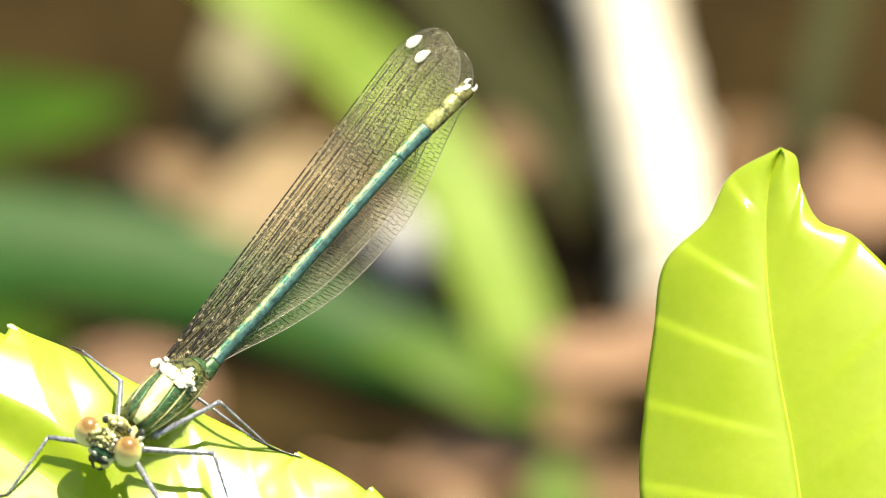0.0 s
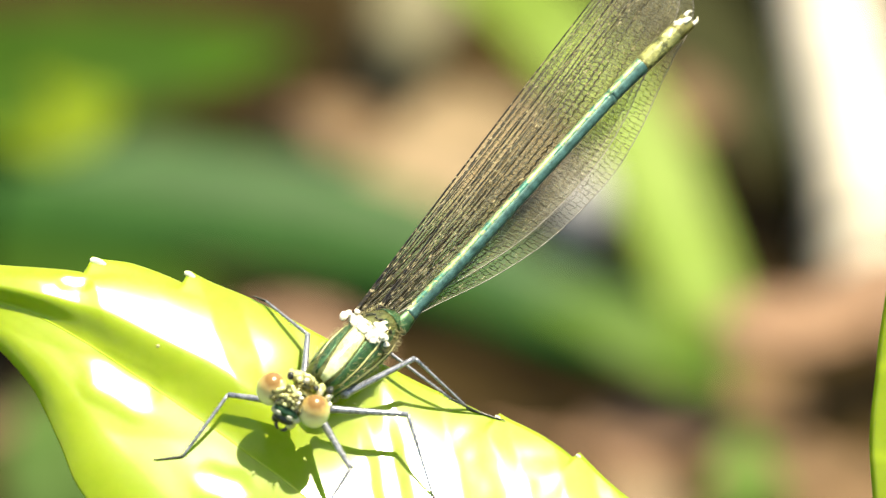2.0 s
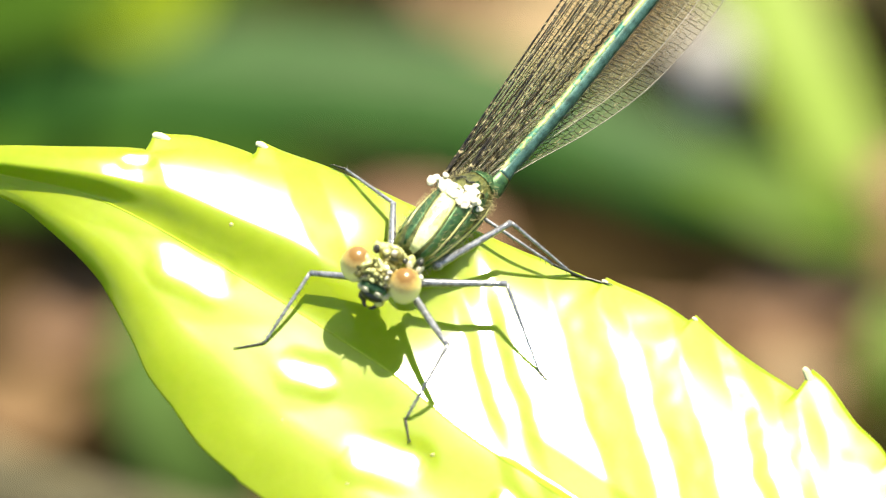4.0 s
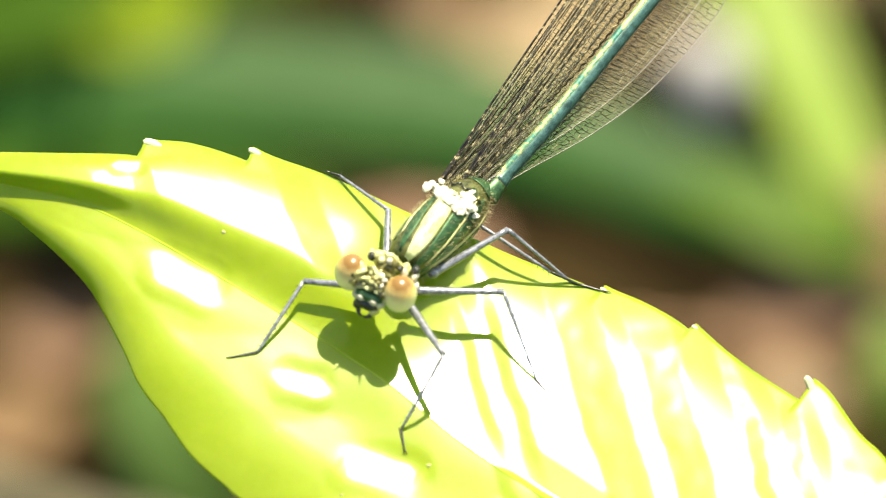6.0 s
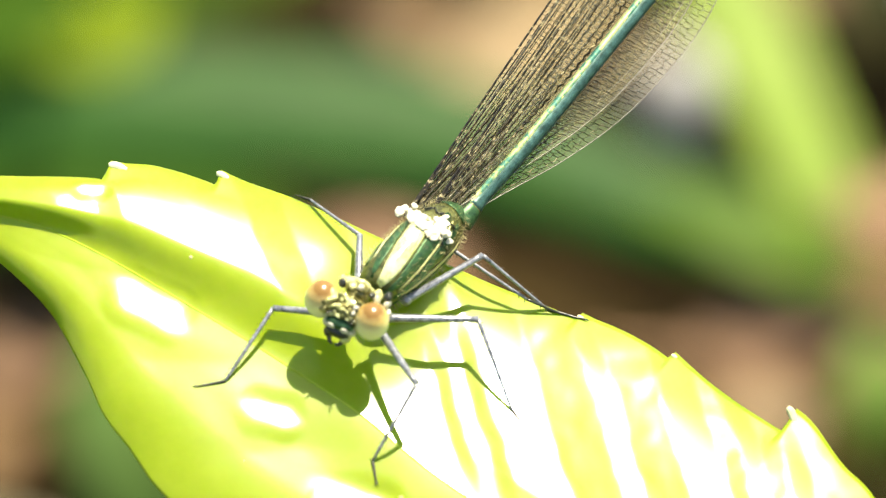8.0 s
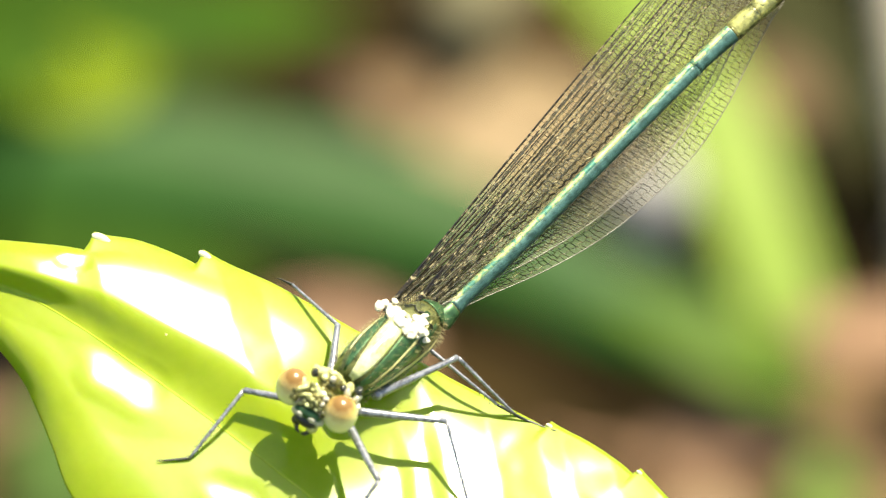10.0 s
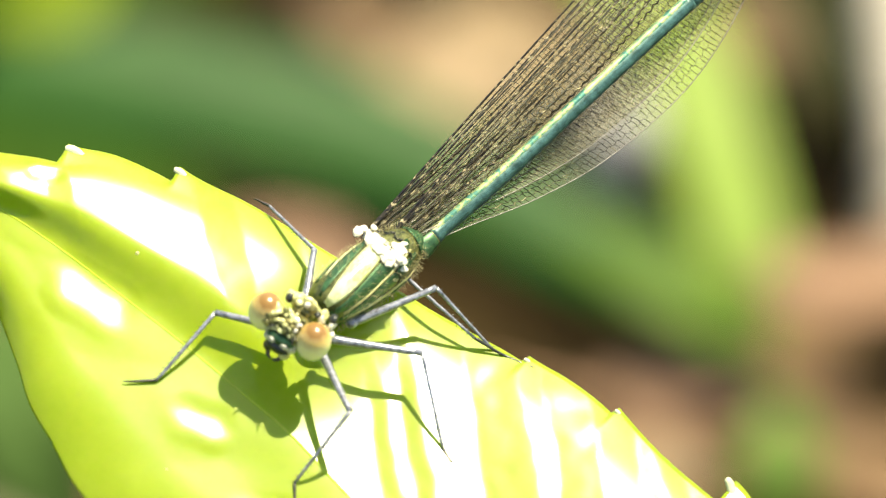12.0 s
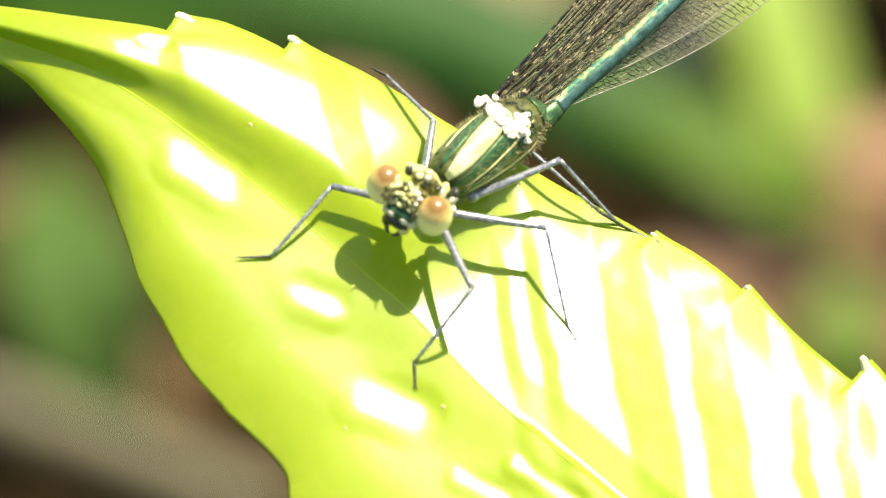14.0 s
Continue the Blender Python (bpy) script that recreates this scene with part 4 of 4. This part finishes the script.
def build_background():
    strap("arching_blade", [G(50.5, 0, -5), G(48.5, 8, 3), G(44, 19, 7), G(37.5, 32, 13), G(25, 45.5, 22), G(10, 56, 34), G(-10, 68, 34)], [2.5, 5.6, 6.0, 6.2, 6.6, 5.6, 1.5], M_LIME, "arching lime-green grass blade lit by the sun", "grass blade", hint=(0.25, -0.45, 0.85))
    strap("broad_leaf", [G(58, -3, -7), G(47, 2, -1), G(28, 8, 4), G(4, 16, 9), G(-26, 19.5, 12), G(-54, 20.5, 12), G(-90, 18, 4)], [2, 5.0, 6.0, 7.6, 9.0, 9.5, 2.0], M_BROAD, "broad glossy green strap leaf, darkened for partial shade", "leaf", cup=-0.2)
    strap("broad_leaf", [G(-100, 18, -5), G(-75, 26, 14), G(-54, 31, 20), G(-34, 35, 22), G(-18, 38, 20), G(-6, 40, 10)], [4, 9, 10, 8, 5, 1.0], M_DULL, "broad green leaf, half shade put into its dark colour", "leaf")
    strap("broad_leaf", [G(-95, 8, -5), G(-70, 10, 3), G(-45, 9, 5), G(-28, 8, 4), G(-14, 4, 0)], [4, 8, 8, 5, 1.0], M_DULL, "low green leaf, half shade put into its dark colour", "leaf")
    strap("yellow_leaf", [G(-48, 24, -4), G(-44, 26, 20), G(-39.5, 27, 34), G(-36, 28.5, 36), G(-30, 31, 32)], [0.5, 0.8, 6.0, 6.0, 0.8], M_YELLOW, "small yellow-green leaf on a thin stalk", "leaf")
    stick([G(71, 12, -2), G(70, 24, 4), G(67, 38, 8), G(62.5, 58, 10), G(52, 92, 12)], 6.8, 6.2, M_CREAM, "thick bleached cream plant stalk", "dead_stalk")
    strap("dry_strap", [G(61, 25, -3), G(57.5, 30, 4), G(51, 40, 8), G(38, 57, 10), G(20, 80, 10)], [2.0, 4.8, 6.3, 6.2, 3.0], M_STRAW, "greyish olive dead strap leaf, darkened for partial shade", "dead leaf")
    strap("dry_strap", [G(86, 30, -4), G(89, 39, 5), G(93.5, 59, 12), G(100, 80, 16)], [2.5, 3.0, 3.0, 1.0], M_STRAW, "greyish olive dead strap leaf, darkened for partial shade", "dead leaf")
    stick([G(-70, -25, -1), G(-45, -33.5, 3), G(-25, -38, 3), G(-6, -43, 0)], 3.2, 2.8, M_STICK, "pale weathered stick on the soil")
    pink, beige, brown = "curled pinkish-brown dead leaf", "pale beige dead leaf in the sun", "brown dead leaf on the soil"
    dry_leaf(-5, 4.5, 7, 11, 8, 10, M_PINK, pink, tilt=(25, 0))
    dry_leaf(11.5, 22.8, 10, 9.0, 5, -12, M_BEIGE, beige, tilt=(15, 0))
    dry_leaf(18, 37, 8, 12, 7, -40, M_BEIGE, beige, tilt=(15, 0))
    dry_leaf(-3, 34, 5, 9, 6, 20, M_TAN, brown, tilt=(12, 0))
    dry_leaf(6, 32, 5, 13, 5.5, -15, M_BEIGE, beige)
    dry_leaf(46, 34.5, 12, 5, 5.5, 30, M_TAN, pink, tilt=(15, 0))
    dry_leaf(60, 6, 12, 10.5, 5.2, 12, M_PINK, pink, tilt=(5, 0))
    dry_leaf(64, -9, 6, 16, 9, -10, M_TAN, brown)
    dry_leaf(44, -3, 4, 12, 6, 25, M_PINK, pink)
    dry_leaf(54, 3, 4, 9, 6, -30, M_TAN, brown)
    dry_leaf(24, -8, 6, 20, 7, -5, M_PINK, pink)
    dry_leaf(2, -10, 4, 20, 8, 15, M_DRY, brown)
    dry_leaf(41, -12.5, 8, 5.5, 5, 0, M_BEIGE, beige, tilt=(25, 0), curl=-0.3)
    dry_leaf(-22, -23, 6, 5, 6, 40, M_TAN, "orange-brown dead leaf on dark soil", tilt=(10, 5))
    dry_leaf(-47, -5, 6, 7, 6, 20, M_PINK, pink)
    dry_leaf(-53, -16, 4, 7, 7, 60, M_TAN, brown)
    dry_leaf(99, 38, 6, 10, 14, 70, M_PINK, pink)
    dry_leaf(74, 11, 10, 11, 7, 20, M_PINK, pink, tilt=(10, 0))
    dry_leaf(83, 42, 6, 10, 10, 40, M_DRY, brown)
    dry_leaf(86, 12, 4, 14, 9, 40, M_DRY, brown)
    strap("seedling_leaf", [G(55, -28, -4), G(54.5, -21, 10), G(54, -14, 16), G(53, -8, 18)], [2, 4.5, 4.5, 1.5], M_SEED, "small mid-green seedling leaf", "leaf")
    strap("ground_leaf", [G(-24, -36, -4), G(-30, -26, 8), G(-34, -17, 14), G(-38, -8, 12)], [3, 8, 8, 1.5], M_LOW, "low green leaf near the soil", "leaf")
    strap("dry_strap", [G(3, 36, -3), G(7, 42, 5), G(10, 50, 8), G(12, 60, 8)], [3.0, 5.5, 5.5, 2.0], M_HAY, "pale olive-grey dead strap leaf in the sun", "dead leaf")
    # Added lighter strap: paints the brightly lit foot of the broad leaf.
    strap("base_leaf", [G(53, -3, -4), G(46, 1, 6), G(36, 5, 10), G(26, 8, 9)], [2.0, 4.5, 3.8, 0.6], M_SEED, "yellow-green strap added over the broad leaf's foot as its lit part", "leaf")
    stone = thing("pebble", G(32, 18, 0), "small pale grey pebble on the soil", "pebble")
    bm = blob(bmesh.new(), G(32, 20.5, 5), (Vector((4.8, 1.0, 0)) * UNIT, Vector((-0.8, 4.4, 0)) * UNIT, Vector((0, 0.5, 6.5)) * UNIT), 3)
    for v in bm.verts:
        v.co += Vector((0.0002, 0.0002, 0.0002)) * noise.noise(v.co * 500)
    part("stone", bm, M_STONE, stone)
    rng = random.Random(21)
    made = [ob for ob in scene.objects if ob.name.startswith("dry_leaf")]
    for _ in range(160):
        x, y = rng.gauss(0, 0.28), 0.45 + rng.gauss(0, 0.3)
        if abs(x) < 0.10 and 0.33 < y < 0.52:
            continue
        copy_thing(rng.choice(made), pose(x, y, rng.uniform(-0.003, 0.001), 0, 0, rng.uniform(0, 360)))


build_background()


# ---- the perch leaf sways with all that stands on it ----
SWAY = [(0, 0, 0, 0), (3.5, 0, 0, 0), (6, 0, 0, 0), (7.5, 0, 0, 0), (8.5, 0, -0.3, 0.1), (8.7, 0.1, -0.4, 0.2), (10.8, 1.3, -0.6, 0.8), (11.5, 1.3, -0.6, 0.9), (14, 1.3, -0.6, 1.1)]


def swayed(ru, rv, rw):
    """The turn, in degrees about the axes of the frame, round the middle of the perch."""
    pivot = Matrix.Translation(L(0, -4, 2))
    turn = Matrix.Rotation(radians(rw), 4, unitvec(0, 0, 1)) @ Matrix.Rotation(radians(rv), 4, unitvec(0, 1, 0)) @ Matrix.Rotation(radians(ru), 4, unitvec(1, 0, 0))
    shift = Matrix.Translation(V3(0.2, 0.3, 0.8) * (ru / 1.3))
    return shift @ pivot @ turn @ pivot.inverted()


def motions():
    for ob in SWAYING:
        o = Matrix.Translation(ORIGIN[ob])
        rest = Matrix.Translation(ob.location)
        # the insect leans back a little as its leaf turns
        own = -0.9 if ob.name == "damselfly" else 0.0
        walk(ob, [(t, rest @ o.inverted() @ swayed(ru, rv, rw + own * ru) @ o) for t, ru, rv, rw in SWAY])


motions()
